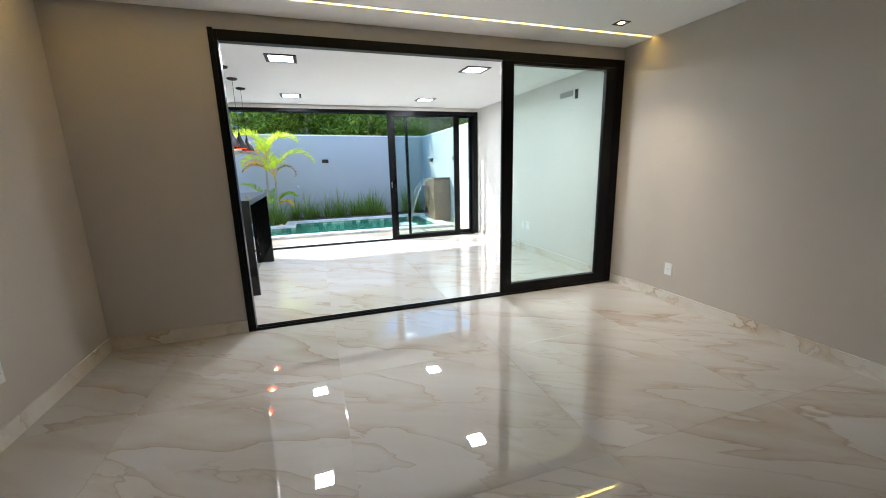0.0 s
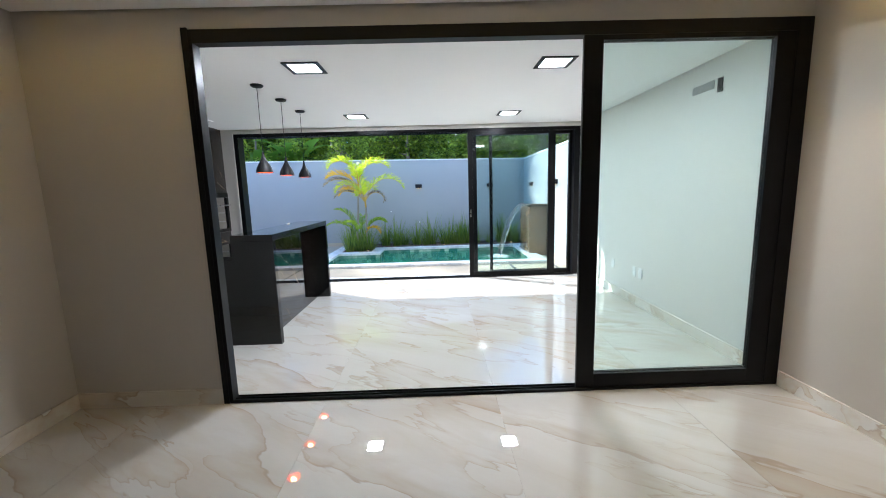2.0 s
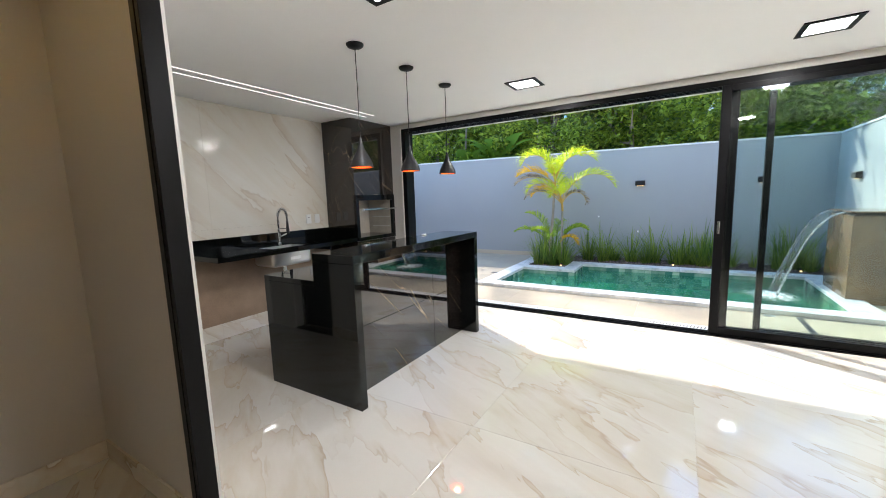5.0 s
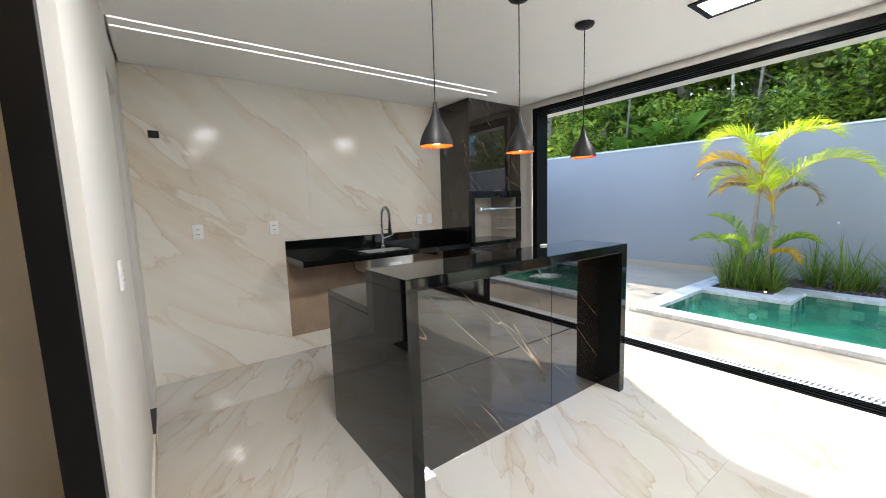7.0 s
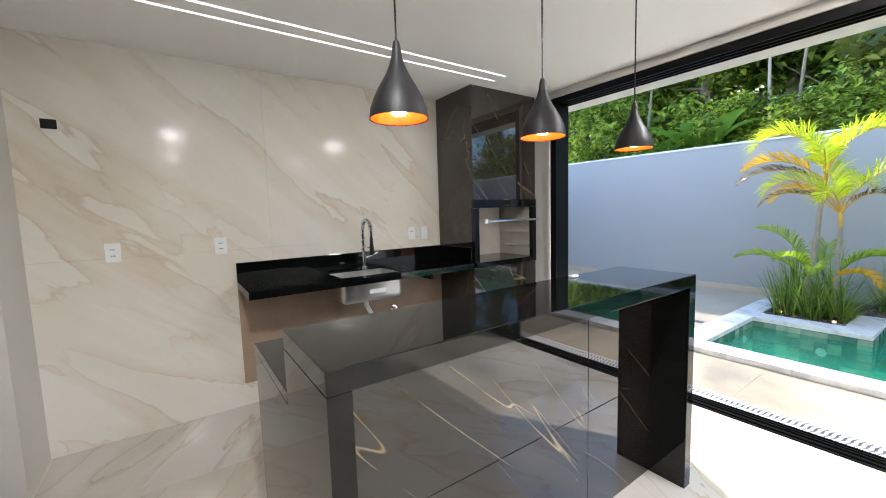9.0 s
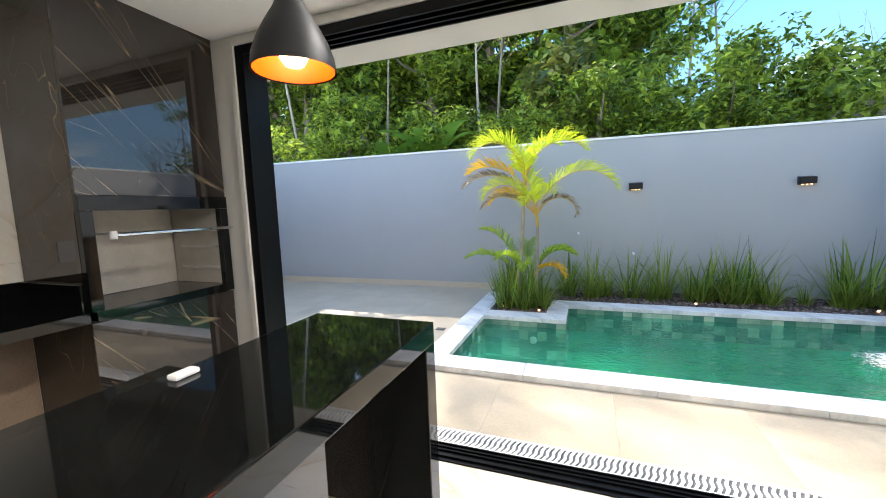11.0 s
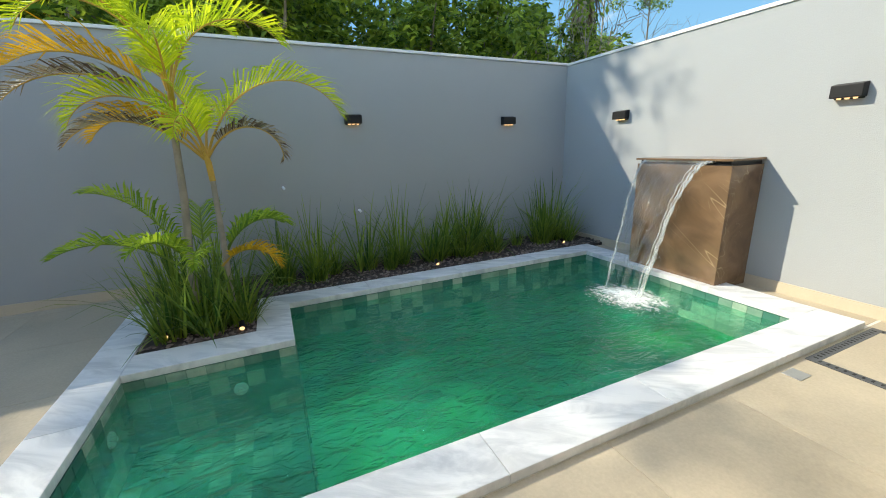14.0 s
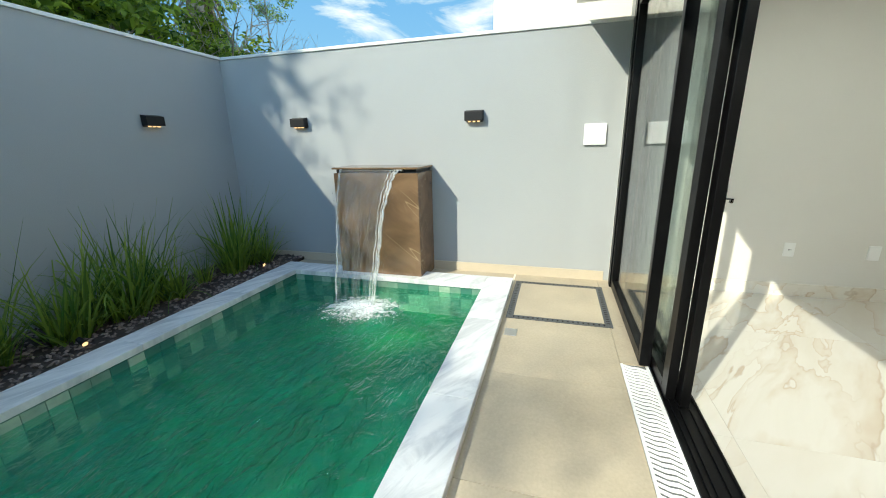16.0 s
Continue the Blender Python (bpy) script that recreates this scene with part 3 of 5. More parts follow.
for i in range(520):
    f = i / 519 * (len(P) - 1)
    j = min(int(f), len(P) - 2)
    c = P[j].lerp(P[j + 1], f - j)
    d = (P[j + 1] - P[j]).normalized()
    s = Vector((0, 1, 0))
    u = d.cross(s)
    coil.append(c + 0.015 * (s * math.cos(i * 0.52) + u * math.sin(i * 0.52)))
part("spring", tube(bm, coil, 0.0028, 5), CHROME, tap, "", True)
part("spray_head", lathe(bmesh.new(), [(0, 0), (0.017, 0), (0.02, 0.03), (0.014, 0.10), (0.012, 0.14), (0, 0.14)], (-2.49, 5.30, CZ + 0.14), 16), LAMPBLACK, tap, "black spray head", True)
part("holder_arm", tube(bmesh.new(), [(-2.66, 5.30, CZ + 0.20), (-2.49, 5.30, CZ + 0.20)], 0.006, 8), CHROME, tap, "", True)
part("lever", tube(bmesh.new(), [(-2.66, 5.315, CZ + 0.10), (-2.64, 5.37, CZ + 0.12), (-2.63, 5.42, CZ + 0.14)], 0.007, 8), CHROME, tap, "", True)

# barbecue column
QY0, QY1 = 6.182, 6.985
bbq = thing("barbecue", (-2.52, 6.58, 0), "built-in barbecue in a dark veined marble chimney column", "barbecue")
part("front_slab", boxes((CXF - 0.02, QY0, 1.53, CXF, QY1, KCEIL), bevel=0.001), DARKM, bbq)
part("side_slab", boxes((KX0 + 0.002, QY0, CZ + 0.002, CXF - 0.021, QY0 + 0.02, KCEIL), bevel=0.001), DARKM, bbq)
part("lower_front", boxes((CXF - 0.02, QY0, 0, CXF, QY1, CZ - 0.056), bevel=0.001), DARKM, bbq)
part("lower_side", boxes((KX0 + 0.002, QY0, 0, CXF - 0.021, QY0 + 0.02, CZ - 0.055)), DARKM, bbq)
part("sill", boxes((KX0 + 0.01, QY0 + 0.021, CZ - 0.05, CXF + 0.012, QY1, CZ), bevel=0.002), GRANITE, bbq)
part("opening_frame", boxes((CXF - 0.03, QY0, 1.455, CXF + 0.012, QY1, 1.53), (CXF - 0.03, QY0, CZ + 0.001, CXF + 0.012, QY0 + 0.055, 1.454), (CXF - 0.03, QY1 - 0.055, CZ + 0.001, CXF + 0.012, QY1, 1.454), bevel=0.002), GRANITE, bbq)
FIRE = plain("pale_firebrick", (0.50, 0.46, 0.40), 0.85, var=0.2, scale=5, bump=0.3)
for a in ((-2.73, QY0 + 0.06, CZ + 0.002, -2.70, QY1 - 0.06, 1.6), (-2.70, QY0 + 0.03, CZ + 0.002, CXF - 0.031, QY0 + 0.054, 1.6), (-2.70, QY1 - 0.054, CZ + 0.002, CXF - 0.031, QY1 - 0.03, 1.6)):
    part("firebox_slab", boxes(a), FIRE, bbq, "pale firebrick lining")
for z in (1.06, 1.20, 1.31):
    part("rail", boxes((-2.62, QY1 - 0.066, z, CXF - 0.04, QY1 - 0.055, z + 0.015)), STEEL, bbq, "steel rack rail")
bm = bmesh.new()
for i in range(14):
    y = QY0 + 0.09 + i * (QY1 - QY0 - 0.18) / 13
    tube(bm, [(-2.62, y, 1.33), (CXF - 0.05, y, 1.33)], 0.003, 5)
grill = part("grill_grate", bm, STEEL, bbq)
part("grill_bar", tube(bmesh.new(), [(CXF + 0.03, QY0 + 0.12, 1.33), (CXF + 0.03, QY1 + 0.01, 1.33)], 0.010, 10), CHROME, grill, "round chrome bar", True)
part("grill_knob", lathe(bmesh.new(), [(0, -0.02), (0.016, -0.02), (0.018, 0), (0.016, 0.02), (0, 0.02)], (CXF + 0.03, QY0 + 0.12, 1.33), 14), PLASTIC, grill, "white knob", True)
for y in (QY0 + 0.15, QY1 - 0.09):
    part("grill_bracket", boxes((CXF - 0.05, y, 1.322, CXF + 0.03, y + 0.015, 1.336)), STEEL, grill)

# pendants
def pendant(x, y):
    th = thing("pendant_lamp", (x, y, KCEIL), "black drop-shaped pendant lamp with an orange inside", "pendant lamp", "pendants over the bar")
    part("canopy", lathe(bmesh.new(), [(0, -0.001), (0.06, -0.001), (0.06, -0.008), (0.05, -0.02), (0.015, -0.028), (0, -0.028)], (x, y, KCEIL), 28), LAMPBLACK, th, "", True)
    part("cord", tube(bmesh.new(), [(x, y, KCEIL - 0.02), (x, y, 1.885)], 0.003, 6), LAMPBLACK, th, "", True)
    z = 1.685
    outer = [(0.007, 0.205), (0.011, 0.192), (0.014, 0.168), (0.021, 0.142), (0.034, 0.114), (0.052, 0.084), (0.067, 0.055), (0.077, 0.027), (0.081, 0.0)]
    part("shade", shell(outer, (x, y, z)), LAMPBLACK, th, "", True)
    part("shade_lining", shell([(r - 0.004, h - 0.002 if h else 0.002) for r, h in outer[2:]], (x, y, z)), ORANGE, th, "glossy orange inside", True)
    part("bulb", lathe(bmesh.new(), [(0, 0.008), (0.018, 0.012), (0.027, 0.026), (0.029, 0.042), (0.023, 0.06), (0.013, 0.08), (0, 0.08)], (x, y, z), 18), BULB, th, "warm glowing bulb", True)
    return th


def shell(profile, center, segs=36):
    bm = bmesh.new()
    rings = []
    for r, z in profile:
        rings.append([bm.verts.new((center[0] + r * math.cos(2 * math.pi * i / segs), center[1] + r * math.sin(2 * math.pi * i / segs), center[2] + z)) for i in range(segs)])
    for a, b in zip(rings, rings[1:]):
        for i in range(segs):
            bm.faces.new((a[i], b[i], b[(i + 1) % segs], a[(i + 1) % segs]))
    return bm


pend = pendant(-0.535, 4.52)
for y in (5.105, 5.715):
    copy_thing(pend, Matrix.Translation((-0.535, y, KCEIL)))

# square ceiling panels
def panel(x, y):
    th = thing("ceiling_light", (x, y, KCEIL), "square lit ceiling panel with a black frame", "ceiling light", "square ceiling panels")
    s, i = 0.15, 0.115
    part("frame", boxes((x - s, y - s, KCEIL - 0.008, x + s, y - i, KCEIL - 0.0005), (x - s, y + i, KCEIL - 0.008, x + s, y + s, KCEIL - 0.0005), (x - s, y - i, KCEIL - 0.008, x - i, y + i, KCEIL - 0.0005), (x + i, y - i, KCEIL - 0.008, x + s, y + i, KCEIL - 0.0005)), BLACKM, th)
    part("diffuser", boxes((x - i, y - i, KCEIL - 0.006, x + i, y + i, KCEIL - 0.001)), LEDWHITE, th, "glowing white diffuser")
    return th


pan = panel(0.09, 4.05)
for x, y in ((2.222, 4.05), (0.09, 6.17), (2.222, 6.17)):
    copy_thing(pan, Matrix.Translation((x, y, KCEIL)))
for x, y in ((0.09, 4.05), (2.222, 4.05), (0.09, 6.17), (2.222, 6.17)):
    d = bpy.data.lights.new("panel_light", "AREA")
    d.shape, d.size, d.energy, d.color = "SQUARE", 0.22, 5.4, (0.97, 0.985, 1.0)
    new("panel_light", d).matrix_world = look((x, y, KCEIL - 0.012), (x, y + 0.0001, 0))
for x in (-2.0825, -1.9525):
    single("led_channel", boxes((x - 0.0025, WY1 + 0.02, KCEIL + 0.012, x + 0.0025, 6.30, KCEIL + 0.02)), LEDSTRIP, (x, 4.8, KCEIL + 0.012), "white led strip in a ceiling slot over the worktop", "led strip", "kitchen led strips")
single("led_channel", boxes((LX0 + 0.03, 2.767, LCEIL + 0.012, LX1 - 0.03, 2.788, LCEIL + 0.02)), LEDWARM, (1.1, 2.778, LCEIL + 0.012), "warm yellow led strip in a ceiling slot", "led strip")


def downlight(x, y):
    th = thing("downlight", (x, y, LCEIL), "square black recessed downlight with a small warm lamp", "downlight")
    s, i = 0.055, 0.04
    part("frame", boxes((x - s, y - s, LCEIL - 0.006, x + s, y - i, LCEIL - 0.0005), (x - s, y + i, LCEIL - 0.006, x + s, y + s, LCEIL - 0.0005), (x - s, y - i, LCEIL - 0.006, x - i, y + i, LCEIL - 0.0005), (x + i, y - i, LCEIL - 0.006, x + s, y + i, LCEIL - 0.0005)), LAMPBLACK, th)
    part("lamp", lathe(bmesh.new(), [(0, -0.005), (0.02, -0.005), (0.024, -0.001), (0, -0.001)], (x, y, LCEIL), 16), BULB, th, "small warm lamp", True)
    d = bpy.data.lights.new("downlight_beam", "SPOT")
    d.energy, d.spot_size, d.spot_blend, d.color, d.shadow_soft_size = 14.0, radians(100), 0.9, (1.0, 0.82, 0.62), 0.03
    new("downlight_beam", d).matrix_world = look((x, y, LCEIL - 0.01), (x, y + 0.001, 0))
    return th


downlight(2.97, 2.54)


# outlets and switches
def plate(at, axis, sign, w, h, dots, label, category="socket", group=""):
    """A wall plate facing along an axis; dots: rows of sockets."""
    th = thing(category.replace(" ", "_"), at, label, category, group)
    x, y, z = at
    d = 0.011 * sign
    def slab(u0, u1, v0, v1, a, b):
        lo, hi = min(a, b), max(a, b)
        return (x + lo, y + u0, z + v0, x + hi, y + u1, z + v1) if axis == "x" else (x + u0, y + lo, z + v0, x + u1, y + hi, z + v1)
    part("cover", boxes(slab(-w / 2, w / 2, -h / 2, h / 2, 0.0005 * sign, d), bevel=0.003), PLASTIC, th)
    for v in dots:
        p = part("module", boxes(slab(-0.017, 0.017, v - 0.012, v + 0.012, d, d * 1.25), bevel=0.001), PLASTIC, th)
        part("socket_hole", boxes(*[slab(u - 0.003, u + 0.003, v - 0.003, v + 0.003, d * 1.2, d * 1.32) for u in (-0.009, 0, 0.009)]), LAMPBLACK, p)
    return th


for y, dots in ((3.657, (0.02, -0.02)), (4.254, (0.02, -0.02)), (5.85, (0.02,)), (5.99, ())):
    plate((KX0, y, 1.235), "x", 1, 0.078, 0.12, dots, "white socket plate on the marble wall")
for y, dots in ((5.06, (0.02, -0.02)), (5.20, ()), (5.77, (0.0,))):
    plate((KX1, y, 0.41), "x", -1, 0.078, 0.12, dots, "white socket plate low on the white wall")
plate((LX1, 2.36, 0.345), "x", -1, 0.078, 0.12, (0.0,), "white socket plate low on the grey wall")
plate((LX0, 2.05, 0.39), "x", 1, 0.078, 0.12, (0.0,), "white socket plate low on the grey wall")
plate((-1.0, WY1, 1.165), "y", 1, 0.078, 0.12, (0.02, -0.02), "white light switch beside the sliding door", "light switch")
single("junction_box", boxes((KX0 + 0.001, 3.40, 1.985, KX0 + 0.012, 3.47, 2.04), bevel=0.002), LAMPBLACK, (KX0, 3.433, 2.01), "small black uncovered box on the marble wall", "junction box")
single("junction_box", boxes((KX1 - 0.006, 3.915, 2.22, KX1 - 0.0005, 3.975, 2.335)), LAMPBLACK, (KX1, 3.945, 2.28), "open wall box beside the air conditioner outlet", "junction box")
single("air_conditioner_recess", boxes((KX1 - 0.006, 4.02, 2.265, KX1 - 0.0005, 4.30, 2.335)), plain("grey_recess", (0.3, 0.3, 0.29), 0.7), (KX1, 4.15, 2.3), "grey wall recess for air conditioner pipes", "wall recess")

# ---- pool ----
PX0, PX1, PY0, PY1, NX, NY, PZ, WZ = -1.19, 3.12, 8.31, 10.38, -0.207, 9.66, 0.05, -0.06
def outline(x0, x1, y0, y1, nx, ny):
    return [(x0, y0), (x1, y0), (x1, y1), (nx, y1), (nx, ny), (x0, ny)]


pool = tagged(new("pool"), "green tiled swimming pool with a shallow ledge", "pool", kind="structure")
bm = bmesh.new()
for a in ((PX0 - 0.1, PY0 - 0.1, -1.5, PX1 + 0.1, PY1 + 0.1, -1.4), (PX0 - 0.12, PY0, -1.4, PX0 - 0.008, NY, 0.02), (PX0 - 0.12, PY0 - 0.12, -1.4, PX1 + 0.12, PY0 - 0.008, 0.02), (PX1 + 0.008, PY0, -1.4, PX1 + 0.12, PY1, 0.02), (NX, PY1 + 0.008, -1.4, PX1 + 0.12, PY1 + 0.12, 0.02), (PX0 - 0.12, NY + 0.008, -1.4, NX - 0.008, PY1 + 0.12, 0.02), (PX0, PY0, -1.4, NX - 0.008, NY, -0.462)):
    box(bm, *a)
part("basin", bm, BASIN, pool)
water = part("water", (lambda b: (b.faces.new([b.verts.new((x, y, WZ)) for x, y in outline(PX0 - 0.004, PX1 + 0.004, PY0 - 0.004, PY1 + 0.004, NX - 0.004, NY + 0.004)]), b)[1])(bmesh.new()), WATER, pool, "rippled green water")
water.visible_shadow = False
murk = part("deep_water", boxes((NX + 0.01, PY0 + 0.01, -0.305, PX1 - 0.01, PY1 - 0.01, -0.30)), MURK, pool, "murky deep green water")
murk.visible_shadow = False
CX1 = 3.375
COPE = [(-1.43, 8.055, CX1, PY0), (-1.43, PY0, PX0, BY - 0.45), (PX0, NY, NX, 9.93), (-0.455, 9.93, NX, PY1), (-0.455, PY1, CX1, 10.63), (PX1, PY0, CX1, PY1)]
coping = tagged(new("pool_coping"), "white marble coping round the pool", "pool coping", kind="structure")
for x0, y0, x1, y1 in COPE:
    long_x = (x1 - x0) > (y1 - y0)
    n = max(1, round((x1 - x0 if long_x else y1 - y0) / 1.0))
    for i in range(n):
        if long_x:
            a, b = x0 + (x1 - x0) * i / n, x0 + (x1 - x0) * (i + 1) / n
            bm = boxes((a + 0.001, y0, -0.0, b - 0.001, y1, PZ), bevel=0.005)
        else:
            a, b = y0 + (y1 - y0) * i / n, y0 + (y1 - y0) * (i + 1) / n
            bm = boxes((x0, a + 0.001, -0.0, x1, b - 0.001, PZ), bevel=0.005)
        part("coping_stone", bm, COPING, coping)

# fountain
fountain = thing("fountain", (3.44, 9.4, PZ), "brown marble water fountain block on the pool edge", "fountain")
FX0, FY0, FY1, FZ = 3.20, 8.955, 9.845, 1.13
part("front_slab", boxes((FX0, FY0, PZ, FX0 + 0.02, FY1, FZ - 0.055), bevel=0.002), BROWNM, fountain)
part("side_slab", boxes((FX0 + 0.021, FY0, PZ, 3.377, FY0 + 0.02, FZ - 0.055), (3.377, FY0, 0.001, RX - 0.001, FY0 + 0.02, FZ - 0.055), bevel=0.001), BROWNM, fountain)
part("side_slab", boxes((FX0 + 0.021, FY1 - 0.02, PZ, 3.377, FY1, FZ - 0.055), (3.377, FY1 - 0.02, 0.001, RX - 0.001, FY1, FZ - 0.055), bevel=0.001), BROWNM, fountain)
part("top_slab", boxes((FX0 - 0.015, FY0 - 0.01, FZ - 0.018, RX - 0.001, FY1 + 0.01, FZ), bevel=0.002), BROWNM, fountain)
# black block fills the joint, so its colour gives the shade under the top
part("recess", boxes((FX0 + 0.022, FY0 + 0.022, FZ - 0.08, RX - 0.001, FY1 - 0.022, FZ - 0.019)), LAMPBLACK, fountain, "joint under the top with its shade coloured in black")
part("spout", boxes((FX0 - 0.008, FY0 + 0.15, FZ - 0.034, FX0 + 0.021, FY1 - 0.08, FZ - 0.02)), STEEL, fountain, "steel spout slot")
single("neighbour_house", boxes((4.2, -6, -0.3, 14, 8.42, 6.0)), CREAM, (8, 2, -0.3), "cream rendered neighbouring house", "house")


# far sky behind the woods, on the side away from the sun
bm = bmesh.new()
rows = [[bm.verts.new((300 * math.sin(radians(a)), 300 * math.cos(radians(a)), z)) for a in range(-28, 126, 7)] for z in (-20, 60, 140, 260)]
for lo, hi in zip(rows, rows[1:]):
    for i in range(len(lo) - 1):
        bm.faces.new((lo[i], lo[i + 1], hi[i + 1], hi[i]))
SKYFAR = Nodes("blue_sky_with_clouds")
_e, _z = SKYFAR.add("Emission"), SKYFAR.add("SeparateXYZ")
SKYFAR.link(SKYFAR.pos(), _z.inputs[0])
_c = SKYFAR.mix(SKYFAR.ramp(_z.outputs["Z"], 20.0, 190.0), (0.115, 0.235, 0.36), (0.030, 0.130, 0.33))
_c = SKYFAR.mix(SKYFAR.ramp(SKYFAR.noise(SKYFAR.pos((1, 1, 2.6)), 0.012, 7, 0.6, 0.6), 0.52, 0.66, 0.0, 0.9), _c, (0.40, 0.42, 0.44))
SKYFAR.link(_c, _e.inputs[0]), SKYFAR.link(_e.outputs[0], SKYFAR.out.inputs[0])
structure("backdrop", bm, SKYFAR.m, "distant blue sky with small white clouds", "sky")


# ---- garden things ----
def foliage(name, dark, bright, trans=0.35, rough=0.45):
    k = Nodes(name)
    g = k.add("NewGeometry").outputs["Random Per Island"]
    n = k.noise(k.pos(), 1.6, 3)
    f = k.math("ADD", k.math("MULTIPLY", g, 0.6), k.math("MULTIPLY", n, 0.4))
    c = k.mix(k.ramp(f, 0.2, 0.8), dark, bright)
    k.base(c, rough, 0, 0.35)
    tl, mx = k.add("BsdfTranslucent"), k.add("MixShader")
    k.link(c, tl.inputs[0])
    mx.inputs[0].default_value = trans
    k.link(k.b.outputs[0], mx.inputs[1]), k.link(tl.outputs[0], mx.inputs[2]), k.link(mx.outputs[0], k.out.inputs[0])
    return k.m


LEAF_A = foliage("forest_leaf", (0.05, 0.11, 0.014), (0.42, 0.53, 0.06), 0.5)
LEAF_B = foliage("dark_forest_leaf", (0.03, 0.08, 0.014), (0.36, 0.49, 0.055), 0.5)
LEAF_C = foliage("yellow_green_leaf", (0.11, 0.20, 0.03), (0.42, 0.53, 0.085), 0.5)
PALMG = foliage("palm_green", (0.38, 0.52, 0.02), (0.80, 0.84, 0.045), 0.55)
PALMO = foliage("palm_orange", (0.65, 0.36, 0.02), (0.95, 0.56, 0.03), 0.5)
PALMD = foliage("palm_dry", (0.12, 0.07, 0.04), (0.42, 0.34, 0.2), 0.3)
# darker copy of the palm green: shade on the low fronds put into the colour
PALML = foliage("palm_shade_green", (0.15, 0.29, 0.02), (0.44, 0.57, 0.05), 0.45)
BLADE = foliage("strap_leaf", (0.05, 0.125, 0.023), (0.36, 0.47, 0.07), 0.42)
BANANA = foliage("banana_leaf", (0.10, 0.24, 0.03), (0.34, 0.50, 0.06), 0.5)
LEAF_D = foliage("broad_brown_green_leaf", (0.05, 0.085, 0.02), (0.30, 0.30, 0.06), 0.35)
BARK = plain("grey_bark", (0.22, 0.18, 0.135), 0.85, var=0.35, scale=9, bump=0.5, bscale=40)
PALE = plain("pale_bark", (0.34, 0.29, 0.23), 0.8, var=0.25, scale=7, bump=0.4, bscale=40)
STEMO = plain("orange_palm_stem", (0.55, 0.33, 0.05), 0.5, var=0.2, scale=12)


def leaves_mesh(name, centers, radii, count, size, material, rng, flat=0.6, aspect=0.45):
    """Many small folded leaves scattered round the given centres."""
    k = len(centers)
    idx = rng.integers(0, k, count)
    d = rng.normal(size=(count, 3))
    d /= np.linalg.norm(d, axis=1, keepdims=True)
    pos = centers[idx] + d * (radii[idx] * rng.random(count) ** 0.45)[:, None] * np.array([1, 1, 0.75])
    nrm = rng.normal(size=(count, 3)) * (1 - flat) + np.array([0, 0, flat]) + d * 0.35
    nrm /= np.linalg.norm(nrm, axis=1, keepdims=True)
    u = np.cross(nrm, rng.normal(size=(count, 3)))
    u /= np.linalg.norm(u, axis=1, keepdims=True)
    v = np.cross(nrm, u)
    s = size * (0.6 + 0.8 * rng.random(count))[:, None]
    tip, base = pos + u * s * 0.5 - nrm * s * 0.12, pos - u * s * 0.5
    a, b = pos + v * s * aspect * 0.5 + nrm * s * 0.08, pos - v * s * aspect * 0.5 + nrm * s * 0.08
    verts = np.stack([base, a, tip, b], 1).reshape(-1, 3)
    me = bpy.data.meshes.new(name)
    me.vertices.add(count * 4), me.loops.add(count * 6), me.polygons.add(count * 2)
    me.vertices.foreach_set("co", verts.ravel())
    q = np.arange(count)[:, None] * 4
    me.loops.foreach_set("vertex_index", (q + np.array([0, 1, 2, 0, 2, 3])).ravel())
    me.polygons.foreach_set("loop_start", np.arange(count * 2) * 3)
    me.update(calc_edges=True)
    me.materials.append(material)
    return me


def tree(seed, height, spread, leaf_mat, leaf_size, count, bark=BARK, low=0.25):
    """A trunk with limbs, and a crown of clumps of leaves; it stands at the origin."""
    rng = np.random.default_rng(seed)
    th = tagged(new("tree"), "leafy green forest tree behind the garden wall", "tree", "forest trees")
    bm = bmesh.new()
    lean = rng.normal(size=2) * 0.06 * height
    spine = [(lean[0] * f + 0.05 * math.sin(5 * f + seed), lean[1] * f, height * 0.9 * f) for f in np.linspace(0, 1, 9)]
    tube(bm, spine, [0.012 * height + 0.05 * (1 - i / 8) for i in range(9)], 8)
    centers, radii = [], []
    for i in range(26):
        f = low + (1 - low) * (i + rng.random()) / 26
        sx, sy, sz = (lean[0] * f, lean[1] * f, height * 0.88 * f)
        ang, reach = rng.random() * 6.283, spread * (0.55 + 0.6 * rng.random()) * math.sin(math.pi * min(0.94, 0.25 + 0.7 * f))
        tip = (sx + reach * math.cos(ang), sy + reach * math.sin(ang), sz + 0.25 + reach * 0.35)
        if i % 2 == 0:
            tube(bm, [(sx, sy, sz), ((sx + tip[0]) / 2, (sy + tip[1]) / 2, sz + 0.1 * reach), tip], [0.035, 0.022, 0.008], 5)
        for j in range(3):
            g = 0.55 + 0.25 * j
            centers.append([sx + (tip[0] - sx) * g + rng.normal() * 0.12, sy + (tip[1] - sy) * g + rng.normal() * 0.12, sz + (tip[2] - sz) * g + rng.normal() * 0.15])
            radii.append(0.22 + 0.3 * rng.random())
    centers.append([lean[0], lean[1], height * 0.97])
    radii.append(0.5)
    t = new("trunk", mesh_of("trunk", bm, bark, True))
    t.parent = th
    c = new("crown", leaves_mesh("crown", np.array(centers), np.array(radii), count, leaf_size, leaf_mat, rng))
    c.parent = th
    return th


